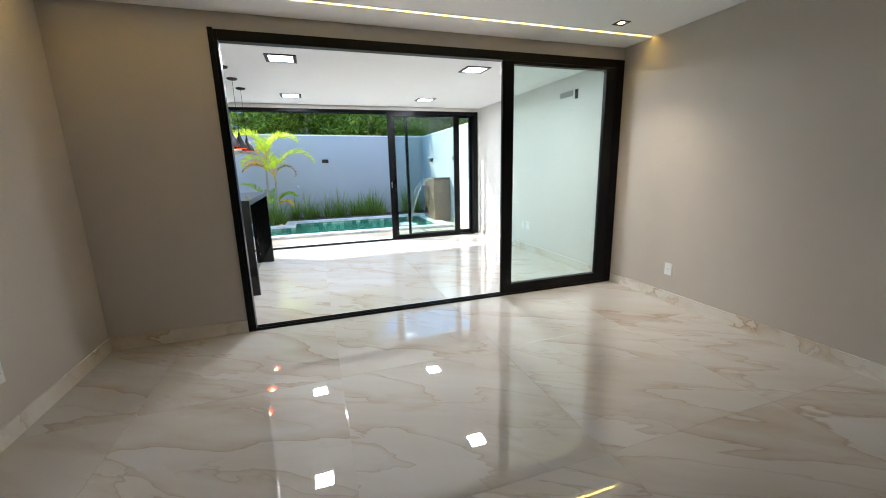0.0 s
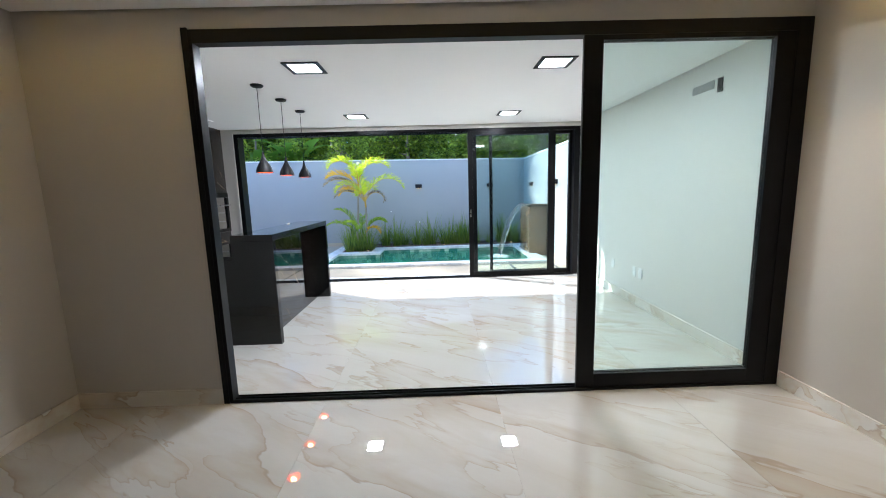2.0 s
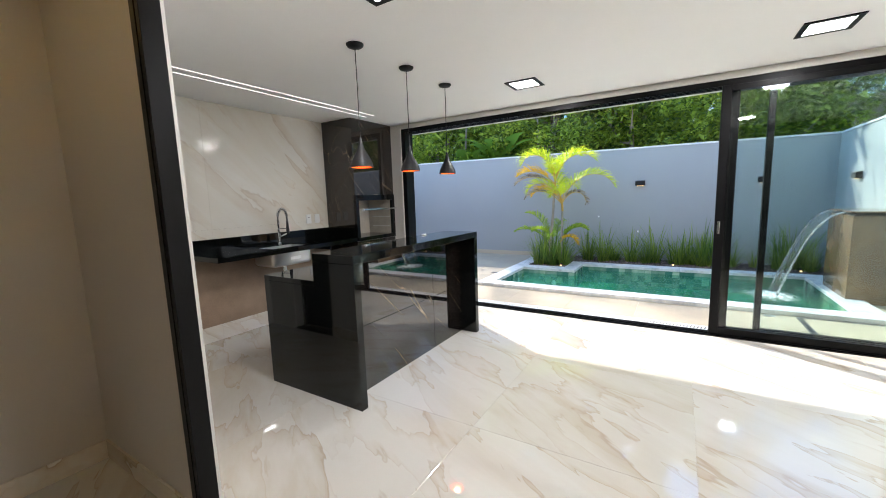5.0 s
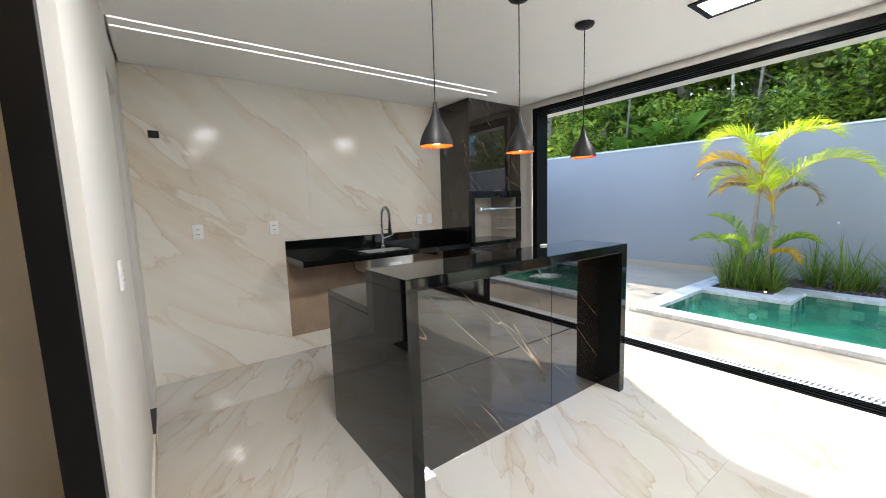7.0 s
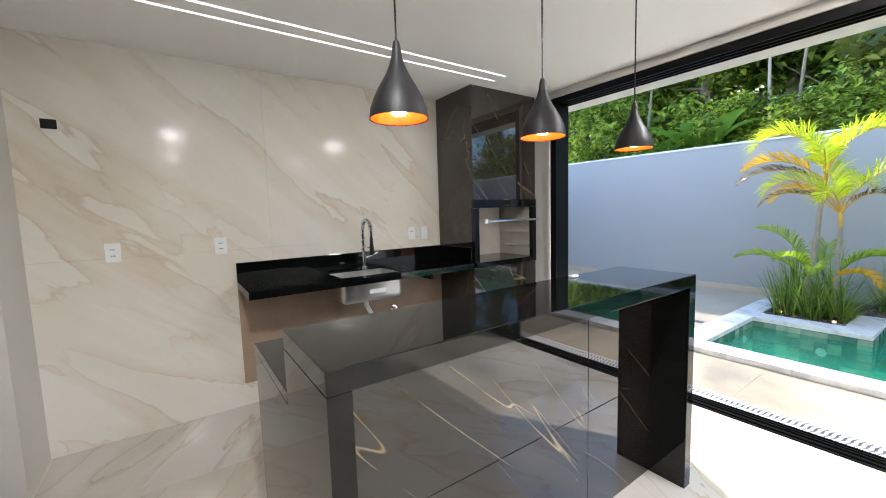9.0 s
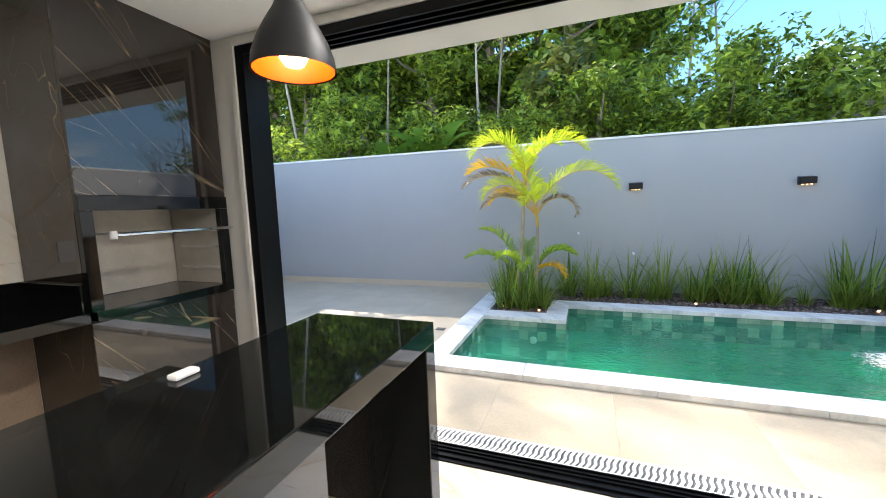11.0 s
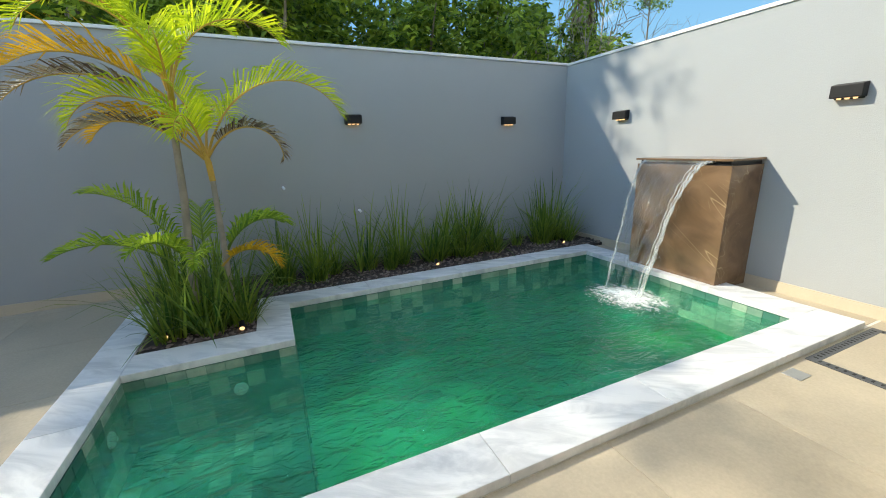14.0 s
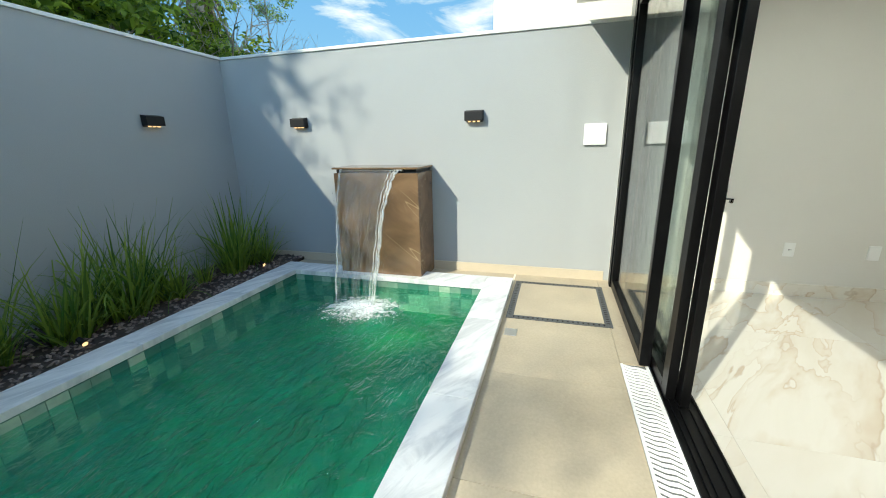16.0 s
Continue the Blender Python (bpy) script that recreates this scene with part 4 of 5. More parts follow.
kinds = [tree(11, 7.0, 1.9, LEAF_A, 0.12, 13000), tree(12, 6.2, 1.7, LEAF_B, 0.15, 10000), tree(13, 5.0, 1.5, LEAF_C, 0.10, 11000), tree(14, 7.6, 2.0, LEAF_B, 0.22, 6500), tree(15, 3.4, 1.5, LEAF_A, 0.11, 9500, BARK, 0.08)]
PLANT = [(0, -7.6, 15.6, 10), (3, -5.0, 15.2, 40), (0, -2.6, 14.6, 200), (1, -6.4, 14.0, 80), (1, -3.9, 14.0, 130), (3, -0.2, 15.0, 300), (1, 1.0, 14.4, 20), (2, 2.6, 14.6, 100), (2, 4.4, 15.4, 250), (2, 6.2, 16.2, 30), (0, -10.2, 15.0, 150), (3, -12.8, 15.6, 220), (1, -9.0, 13.8, 310), (4, -8.0, 13.2, 15), (4, -5.6, 13.1, 75), (4, -3.4, 13.2, 190), (4, -1.4, 13.3, 260), (4, 0.6, 13.3, 340), (4, 2.2, 13.5, 120), (4, 4.0, 13.6, 45), (0, -15.5, 15.0, 70), (1, -18.0, 15.6, 10), (2, 8.0, 15.0, 200), (2, 10.5, 16.5, 290), (0, -6.2, 18.0, 99), (3, -1.8, 18.2, 12), (0, 1.6, 18.6, 180), (3, -10.5, 18.3, 260), (4, 6.0, 13.9, 280), (4, -11.0, 13.1, 100)]
used = set()
for kind, x, y, turn in PLANT:
    s = 0.92 + 0.16 * ((x * 7.3 + y * 3.1) % 1.0)
    if kind != 4:
        y, s = y + 5.8, s * (1.4 if x < 0.3 else 1.12)
    else:
        y, s = y + 0.6, s * 1.1
    m = Matrix.Translation((x * (1.35 if kind != 4 else 1.0), y, -0.3)) @ Matrix.Rotation(radians(turn), 4, "Z") @ Matrix.Diagonal((s, s, s, 1))
    if kind not in used:
        used.add(kind)
        kinds[kind].matrix_basis = m
    else:
        copy_thing(kinds[kind], m)

# slender trees, dead trunks and bare shrubs
def slim_tree(x, y, height, lean, seed, material, leaves, label):
    rng = np.random.default_rng(seed)
    th = thing("slender_tree", (x, y, -0.3), label, "tree", "slender trees")
    def at(f):
        return Vector((x + lean * f + 0.10 * math.sin(4 * f + seed), y + 0.06 * math.sin(5 * f), -0.3 + height * f))
    part("trunk", tube(bmesh.new(), [at(f) for f in np.linspace(0, 1, 14)], [0.052 - 0.036 * i / 13 for i in range(14)], 8), material, th, "", True)
    bm, tips = bmesh.new(), []
    for i in range(14):
        f = 0.72 + 0.28 * rng.random()
        a, r = rng.random() * 6.283, 0.5 + 0.9 * rng.random()
        p = at(f)
        q = p + Vector((r * math.cos(a) * 0.6, r * math.sin(a) * 0.6, r * 0.6))
        e = q + Vector((rng.normal() * 0.25, rng.normal() * 0.25, 0.2))
        tube(bm, [p, q, e], [0.010, 0.006, 0.003], 5)
        tips.append(e - Vector((x, y, -0.3)))
    part("branch_work", bm, material, th)
    if leaves:
        o = new("foliage", leaves_mesh("foliage", np.array(tips), np.full(len(tips), 0.38), leaves, 0.09, LEAF_C, rng))
        o.parent = th


PALE_TREE = "slender pale tree with a thin leafy top"
# the one at x -12.0 is unseen, added to throw leaf shade on the deck
for x, y, h, lean, seed, m, n in ((-7.35, 14.0, 8.2, -0.65, 1, PALE, 500), (-2.35, 14.5, 7.0, -0.05, 2, PALE, 0), (-2.1, 14.8, 7.0, 0.25, 3, BARK, 500), (-5.6, 15.4, 7.8, 0.3, 4, BARK, 800), (2.4, 17.5, 8.4, 0.2, 5, PALE, 2600), (3.6, 18.5, 8.8, -0.3, 6, BARK, 2200), (-12.0, 14.6, 9.6, 0.2, 9, BARK, 1400), (11.5, 19.0, 8.6, 0.4, 7, PALE, 3200), (13.2, 18.0, 7.4, -0.3, 8, BARK, 3000)):
    slim_tree(x, y, h, lean, seed, m, n, PALE_TREE)


def bare_shrub(x, y, height, spread, seed):
    """A grey leafless bush of forking twigs."""
    rng = np.random.default_rng(seed)
    th = thing("bare_shrub", (x, y, -0.3), "grey leafless shrub with a tangle of dry twigs", "shrub", "bare shrubs")
    bm = bmesh.new()
    for _ in range(26):
        a, lean = rng.random() * 6.283, 0.15 + 0.55 * rng.random()
        p, d = Vector((x + rng.normal() * 0.25, y + rng.normal() * 0.25, -0.3)), Vector((math.cos(a) * lean, math.sin(a) * lean, 1)).normalized()
        pts = [p]
        for k in range(6):
            d = (d + Vector(rng.normal(size=3) * 0.12)).normalized()
            pts.append(pts[-1] + d * height * (0.75 + 0.4 * rng.random()) / 6 * (0.8 + spread * 0.2))
        tube(bm, pts, [0.022, 0.019, 0.016, 0.012, 0.009, 0.006, 0.003], 5)
        for k in range(16):
            j = int(rng.integers(2, 6))
            b = pts[j].lerp(pts[j + 1], rng.random())
            e = (d + Vector(rng.normal(size=3) * 0.55)).normalized()
            l = height * (0.08 + 0.14 * rng.random())
            m = b + e * l * 0.6
            tube(bm, [b, m, m + (e + Vector(rng.normal(size=3) * 0.4)).normalized() * l * 0.6], [0.008, 0.005, 0.002], 4)
    tagged(part("twig_tangle", bm, PALE, th), kind="stuff")


for a in ((5.3, 15.0, 4.6, 1.0, 41), (4.5, 15.4, 4.0, 1.2, 42), (6.3, 15.3, 4.2, 1.0, 43), (9.6, 15.6, 4.4, 1.0, 44)):
    bare_shrub(*a)


def dead_palm(x, y, height, seed):
    """A tall pale trunk hung with dry fronds."""
    rng = np.random.default_rng(seed)
    th = thing("dead_palm", (x, y, -0.3), "tall pale palm trunk hung with dry fronds", "palm", "dead palms")
    part("trunk", tube(bmesh.new(), [(x + 0.1 * math.sin(3 * f + seed), y, -0.3 + height * f) for f in np.linspace(0, 1, 10)], [0.11 - 0.03 * i / 9 for i in range(10)], 9), PALE, th, "", True)
    bm = bmesh.new()
    for _ in range(46):
        a, z = rng.random() * 6.283, -0.3 + height * (0.72 + 0.28 * rng.random())
        blade(bm, (x + 0.08 * math.cos(a), y + 0.08 * math.sin(a), z), (math.cos(a), math.sin(a), 2.2 + 0.5 * rng.random()), 0.9 + 0.8 * rng.random(), 0.09, 0.8)
    part("dry_fronds", bm, PALMD, th)


def banana_plant(x, y, height, seed):
    """A few very large paddle leaves that rise and bend over."""
    rng = np.random.default_rng(seed)
    th = thing("banana_plant", (x, y, -0.3), "banana plant with large bright green paddle leaves", "plant", "banana plants")
    part("stem", tube(bmesh.new(), [(x, y, -0.3), (x + 0.03, y, height * 0.35), (x, y, height * 0.62)], [0.10, 0.085, 0.05], 10), BLADE, th, "", True)
    for i in range(8):
        a, tilt = 6.283 * i / 8 + rng.random() * 0.5, 0.15 + 0.5 * rng.random()
        d, side = Vector((math.cos(a), math.sin(a), 0)), Vector((-math.sin(a), math.cos(a), 0))
        p, bm, prev = Vector((x, y, height * 0.55)), bmesh.new(), None
        ln, wide = height * (0.42 + 0.12 * rng.random()), 0.19 + 0.07 * rng.random()
        for k in range(15):
            f = k / 14
            w = 0.015 + wide * math.sin(math.pi * min(1, max(0.0, (f - 0.2) / 0.8)) ** 0.75)
            up = Vector((0, 0, 0.25 * w))
            row = [bm.verts.new(p - side * w + up), bm.verts.new(p), bm.verts.new(p + side * w + up)]
            if prev:
                bm.faces.new((prev[0], prev[1], row[1], row[0])), bm.faces.new((prev[1], prev[2], row[2], row[1]))
            prev = row
            t = tilt + 1.5 * f ** 1.6
            p = p + (d * math.sin(t) + Vector((0, 0, math.cos(t)))) * ln / 14
        part("leaf", bm, BANANA, th, "", True)


rng = np.random.default_rng(5)
cs = np.stack([rng.uniform(-36, 22, 420), rng.uniform(27, 33, 420), np.zeros(420)], 1)
cs[:, 2] = rng.random(420) * np.where(cs[:, 0] < 0.5, 12.0, 5.5)
far = tagged(new("far_woods", leaves_mesh("far_woods", cs, np.full(420, 1.4), 46000, 0.46, LEAF_B, rng)), "dense dark green woods in the distance", "woods", kind="stuff")

# planting bed
bed = structure("planting_bed", boxes((PX0, 9.93, -0.3, -0.455, BY, 0.035), (-0.455, 10.63, -0.3, RX, BY, 0.035), (-1.43, BY - 0.45, -0.3, PX0, BY, 0.02)), plain("dark_bed_soil", (0.05, 0.036, 0.03), 0.9, var=0.5, scale=20, bump=0.6, bscale=120), "dark bed covered with bark chips", "planting bed")
rng = np.random.default_rng(9)
n = 5200
px, py = rng.uniform(PX0, RX, n), rng.uniform(9.93, BY, n)
ok = (px < -0.46) | (py > 10.63)
px, py = px[ok], py[ok]
n = len(px)
oct_v = np.array([[1, 0, 0], [-1, 0, 0], [0, 1, 0], [0, -1, 0], [0, 0, 1], [0, 0, -1]], float)
oct_f = np.array([[0, 2, 4], [2, 1, 4], [1, 3, 4], [3, 0, 4], [2, 0, 5], [1, 2, 5], [3, 1, 5], [0, 3, 5]])
sz = rng.uniform(0.008, 0.022, (n, 1, 3)) * np.array([1.2, 1.0, 0.7])
V = oct_v[None] * sz * rng.uniform(0.7, 1.3, (n, 6, 1))
an = rng.random(n) * 6.283
R = np.stack([np.stack([np.cos(an), -np.sin(an)], 1), np.stack([np.sin(an), np.cos(an)], 1)], 1)
V[:, :, :2] = np.einsum("nij,nkj->nki", R, V[:, :, :2])
V += np.stack([px, py, 0.036 + rng.random(n) * 0.012], 1)[:, None]
me = bpy.data.meshes.new("bark_chips")
me.from_pydata(V.reshape(-1, 3).tolist(), [], (np.arange(n)[:, None, None] * 6 + oct_f).reshape(-1, 3).tolist())
CHIP = Nodes("bark_chip")
CHIP = CHIP.base(CHIP.mix(CHIP.add("NewGeometry").outputs["Random Per Island"], (0.06, 0.042, 0.036), (0.30, 0.235, 0.21)), 0.85)
me.materials.append(CHIP)
tagged(new("bark_chips", me), "small reddish brown bark chips", "bark chips", kind="stuff")


def blade(bm, base, direction, length, width, droop):
    """A long strap leaf that bends over at its tip."""
    d, up = Vector((direction[0], direction[1], 0)), Vector((0, 0, 1))
    side = Vector((-direction[1], direction[0], 0))
    prev, p = None, Vector(base)
    ang = direction[2]
    for i in range(6):
        f = i / 5
        w = width * (1 - f ** 2.2) * 0.5 + 0.0008
        a, c, b = bm.verts.new(p - side * w), bm.verts.new(p - d * w * 0.3), bm.verts.new(p + side * w)
        if prev:
            bm.faces.new((prev[0], prev[1], c, a)), bm.faces.new((prev[1], prev[2], b, c))
        prev = (a, c, b)
        ang += droop * (0.4 + f) / 5
        p = p + (d * math.sin(ang) + up * math.cos(ang)) * (length / 5)


def clump(seed, n, height, spread):
    """A loose tuft: short outer leaves round a few long thin ones that lean and bend."""
    rng = np.random.default_rng(seed)
    bm = bmesh.new()
    for i in range(n):
        a, r = rng.random() * 6.283, rng.random() ** 0.7 * 0.11
        tall = rng.random()
        ln = height * (0.30 + 0.35 * rng.random() if tall < 0.55 else 0.65 + 0.55 * rng.random())
        b = a + rng.normal() * 1.1
        blade(bm, (r * math.cos(a), r * math.sin(a), -0.02), (math.cos(b), math.sin(b), 0.02 + spread * rng.random() ** 1.2), ln, 0.010 + 0.012 * rng.random(), rng.choice([0.05, 0.3, 0.75, 1.8], p=[0.34, 0.28, 0.23, 0.15]))
    me = bpy.data.meshes.new("strap_leaf_plant")
    bm.to_mesh(me)
    bm.free()
    me.materials.append(BLADE)
    return me


for a in ((-3.25, 13.3, 3.7, 51), (-4.4, 13.4, 3.2, 52), (-3.9, 13.6, 3.4, 53)):
    banana_plant(*a)
for a in ((8.0, 16.0, 6.6, 61), (8.45, 16.3, 7.4, 62)):
    dead_palm(*a)
broad = tree(16, 5.6, 1.35, LEAF_D, 0.30, 2600)
tagged(broad, "broad-leaved tree with brownish green leaves")
broad.matrix_basis = Matrix.Translation((-0.3, 14.9, -0.3)) @ Matrix.Diagonal((1, 0.8, 1, 1))

clumps = [clump(21, 105, 0.80, 0.62), clump(22, 84, 0.92, 0.6), clump(23, 120, 0.70, 0.8), clump(24, 72, 0.86, 0.75)]
rng = np.random.default_rng(31)
SPOTS = [(-0.22, 11.0, 0.95), (0.10, 10.93, 1.0), (0.27, 11.12, 0.85), (0.62, 11.05, 1.0), (0.86, 10.92, 0.6), (1.02, 11.06, 1.05), (1.40, 11.0, 1.1), (1.60, 11.1, 1.0), (1.80, 10.97, 1.15), (2.02, 11.07, 1.0), (2.20, 10.98, 0.9), (2.58, 11.05, 0.5), (2.93, 11.0, 1.05), (3.12, 11.08, 1.1), (3.30, 10.96, 0.85), (-1.02, 10.12, 0.9), (-0.98, 10.42, 1.0), (-0.75, 10.08, 0.8), (-0.56, 10.2, 0.9), (-0.62, 10.5, 1.0), (-1.05, 10.75, 1.0), (-0.8, 10.75, 1.0), (-0.84, 10.2, 0.95)]
for i, (x, y, s) in enumerate(SPOTS):
    ob = tagged(new("strap_leaf_plant", clumps[i % 4]), "clump of dark green strap leaves in the bed", "plant", "strap leaf plants")
    ob.matrix_basis = Matrix.Translation((x, y, 0.035)) @ Matrix.Rotation(rng.random() * 6.283, 4, "Z") @ Matrix.Diagonal((s, s, s * 0.9, 1))


def frond(bm, stem, base, az, el, length, bend, leaflet, rng, n=54, start=0.22):
    """A feather leaf: a bending midrib with two rows of leaflets."""
    p, pts = Vector(base), []
    h = Vector((math.cos(az), math.sin(az), 0))
    for i in range(n + 1):
        f = i / n
        e = el - bend * f ** 1.5
        pts.append((p.copy(), (h * math.cos(e) + Vector((0, 0, 1)) * math.sin(e)).normalized()))
        p = p + pts[-1][1] * (length / n)
    tube(stem, [q for q, _ in pts], [0.009 * (1 - 0.85 * i / n) + 0.001 for i in range(n + 1)], 5)
    for i in range(int(start * n), n + 1):
        f = i / n
        q, d = pts[i]
        side = d.cross(Vector((0, 0, 1))).normalized()
        up = side.cross(d)
        ln = leaflet * math.sin(math.pi * min(0.98, 0.22 + 0.72 * (f - start) / (1 - start))) * (0.85 + 0.3 * rng.random())
        for sgn in (-1, 1):
            sweep = 0.55 + 0.5 * f
            v = (side * sgn * math.cos(sweep) + d * math.sin(sweep) + up * (0.55 + 0.14 * rng.normal())).normalized()
            w = d * 0.0078
            m1 = q + v * ln * 0.55
            tip = q + v * ln * 1.08 + Vector((0, 0, -ln * (0.2 + 0.3 * rng.random())))
            a, b = bm.verts.new(q - w * 0.6), bm.verts.new(q + w * 0.6)
            c, e2 = bm.verts.new(m1 + w), bm.verts.new(m1 - w)
            t2 = bm.verts.new(tip)
            bm.faces.new((a, b, c, e2)), bm.faces.new((e2, c, t2))


palm = thing("palm", (-0.75, 10.32, 0.03), "small areca palm with bright green and orange fronds", "palm")
part("trunk", tube(bmesh.new(), [(-0.87, 10.34, 0.0), (-0.85, 10.34, 0.5), (-0.80, 10.33, 1.0), (-0.775, 10.32, 1.5)], [0.034, 0.030, 0.026, 0.022], 10), PALE, palm, "", True)
part("trunk", tube(bmesh.new(), [(-0.62, 10.28, 0.0), (-0.60, 10.28, 0.6), (-0.594, 10.28, 1.13)], [0.028, 0.022, 0.019], 10), PALE, palm, "", True)
part("crownshaft", tube(bmesh.new(), [(-0.775, 10.32, 1.49), (-0.765, 10.32, 1.62), (-0.74, 10.32, 1.78)], [0.024, 0.028, 0.014], 10), STEMO, palm, "", True)
part("crownshaft", tube(bmesh.new(), [(-0.594, 10.28, 1.12), (-0.60, 10.28, 1.25), (-0.62, 10.28, 1.38)], [0.021, 0.022, 0.012], 10), STEMO, palm, "", True)
# fronds: heading, rise, length, bend, leaflet length, colour
TALL = [(168, 80, 1.15, 2.5, 0.40, PALMG), (205, 84, 0.95, 2.2, 0.38, PALMG), (5, 76, 1.05, 2.3, 0.42, PALMG), (42, 80, 0.85, 1.8, 0.38, PALMG), (186, 46, 0.85, 1.5, 0.34, PALMO), (176, 32, 0.95, 1.4, 0.24, PALMD), (275, 70, 0.7, 2.1, 0.34, PALMG), (110, 66, 0.8, 2.0, 0.36, PALMG)]
SHORT = [(150, 84, 0.75, 1.2, 0.34, PALMG), (188, 70, 0.95, 2.5, 0.34, PALMG), (172, 58, 0.8, 2.1, 0.30, PALMO), (358, 68, 1.30, 2.4, 0.36, PALMG), (338, 55, 0.75, 2.7, 0.16, PALMD), (75, 70, 0.85, 2.2, 0.34, PALMG), (202, 50, 0.85, 1.9, 0.18, PALMD), (260, 66, 0.65, 2.4, 0.30, PALMG)]
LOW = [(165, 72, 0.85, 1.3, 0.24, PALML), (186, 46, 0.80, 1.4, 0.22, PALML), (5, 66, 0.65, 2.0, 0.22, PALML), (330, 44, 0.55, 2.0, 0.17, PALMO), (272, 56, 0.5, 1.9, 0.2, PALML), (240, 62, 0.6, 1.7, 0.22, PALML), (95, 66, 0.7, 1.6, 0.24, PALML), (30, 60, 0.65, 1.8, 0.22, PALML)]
def crown(rows, x, y, z, spread):
    """Fronds that spring from one place, each a little way off its middle."""
    return [((x + spread * math.cos(radians(r[0])), y + spread * math.sin(radians(r[0])), z + 0.0016 * (r[1] - 60)), *r) for r in rows]


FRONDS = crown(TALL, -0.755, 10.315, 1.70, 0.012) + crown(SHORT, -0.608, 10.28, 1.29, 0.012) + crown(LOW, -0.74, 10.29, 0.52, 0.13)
rng = np.random.default_rng(77)
for base, az, el, ln, bend, lf_len, mat in FRONDS:
    bm, st = bmesh.new(), bmesh.new()
    frond(bm, st, base, radians(az), radians(el), ln, bend, lf_len, rng)
    me = bpy.data.meshes.new("frond")
    bm.to_mesh(me)
    bm.free()
    me.materials.append(mat)
    me.transform(Matrix.Translation(-palm.location))
    fr = new("frond", me)
    fr.parent = palm
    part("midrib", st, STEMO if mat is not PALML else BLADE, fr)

# water jet of the fountain
jet = thing("water_jet", (3.18, 9.42, 1.09), "clear water sheet falling from the fountain into the pool", "water jet")
def fall_point(u, s):
    """u across the lip from 0 to 1, s down the fall from 0 to 1."""
    y = 9.115 + 0.64 * u
    y += (9.29 - y) * 0.44 * s
    return Vector((3.185 - 0.60 * s - 0.015 * math.sin(9 * u + 5 * s) * s, y + 0.008 * math.sin(14 * s + 7 * u) * s, 1.108 - 1.16 * s * s))


bm = bmesh.new()
NU, NS = 48, 56
grid = {}
for i in range(NU + 1):
    for j in range(NS + 1):
        u, s = i / NU, j / NS
        p = fall_point(u, s)
        p.x += 0.06 * s * noise.noise(Vector((u * 6, s * 5, 0.3)))
        grid[i, j] = bm.verts.new(p)
for i in range(NU):
    for j in range(NS):
        u, s = (i + 0.5) / NU, (j + 0.5) / NS
        tear = noise.noise(Vector((u * 5.0, s * 2.2, 4.0))) + 0.5 * noise.noise(Vector((u * 13.0, s * 5.0, 9.0)))
        if tear < 1.15 - 1.15 * s or min(u, 1 - u) < 0.05:
            bm.faces.new((grid[i, j], grid[i + 1, j], grid[i + 1, j + 1], grid[i, j + 1]))
bmesh.ops.delete(bm, geom=[v for v in bm.verts if not v.link_faces], context="VERTS")
sheet = part("water_sheet", bm, FALL, jet, "", True)
sheet.visible_shadow = False
for u, r in ((0.01, 0.010), (0.985, 0.008), (0.06, 0.006), (0.12, 0.004)):
    bm = bmesh.new()
    tube(bm, [fall_point(u + 0.012 * math.sin(1.7 * j), 0.02 + 0.98 * j / 30) for j in range(31)], [r * (0.5 + 0.9 * abs(math.sin(j * 1.9 + u * 40))) for j in range(31)], 7)
    part("water_strand", bm, STRAND, jet, "", True).visible_shadow = False
bm = bmesh.new()
rng = np.random.default_rng(3)
for i in range(420):
    u, s = rng.choice([rng.random(), 0.02 + 0.05 * rng.normal(), 0.98 + 0.04 * rng.normal()]), 0.30 + 0.68 * rng.random()
    c = fall_point(u, s) + Vector(rng.normal(size=3) * 0.022)
    bmesh.ops.create_icosphere(bm, subdivisions=1, radius=0.0016 + 0.0035 * rng.random(), matrix=Matrix.Translation(c) @ Matrix.Diagonal((1, 1, 2.4, 1)))
tagged(part("droplets", bm, FALL, jet), kind="stuff").visible_shadow = False
bm = bmesh.new()
for i in range(900):
    a, r = rng.random() * 6.283, abs(rng.normal()) * 0.22
    c = Vector((2.52 + r * math.cos(a) * 1.1, 9.29 + r * math.sin(a) * 1.3, WZ + 0.004))
    k = max(0.15, 1 - r / 0.42)
    rad = (0.003 + 0.010 * rng.random()) * k
    bmesh.ops.create_icosphere(bm, subdivisions=1, radius=rad, matrix=Matrix.Translation(c + Vector((0, 0, 0.03 * k * rng.random()))) @ Matrix.Diagonal((1.4, 1.4, 0.5, 1)))
disc = lathe(bmesh.new(), [(0.0, 0.035), (0.1, 0.028), (0.2, 0.016), (0.34, 0.006), (0.48, 0.003), (0.66, 0.0015)], (2.58, 9.29, WZ), 48)
for v in disc.verts:
    v.co.y = 9.29 + (v.co.y - 9.29) * 1.3
    v.co.z += 0.012 * max(0.0, noise.noise(v.co * 14)) * max(0.0, 1 - (v.co - Vector((2.58, 9.29, WZ))).length / 0.4)
bmesh.ops.delete(disc, geom=[f for f in disc.faces if len(f.verts) > 4], context="FACES")
part("foam", disc, FOAMY, jet, "white foam spreading on the water", True).visible_shadow = False
tagged(part("splash", bm, FOAM, jet, "white foam on the water", True), kind="stuff")


GLOWLOW = glow("dim_warm_lamp", (1.0, 0.62, 0.32), 0.6)

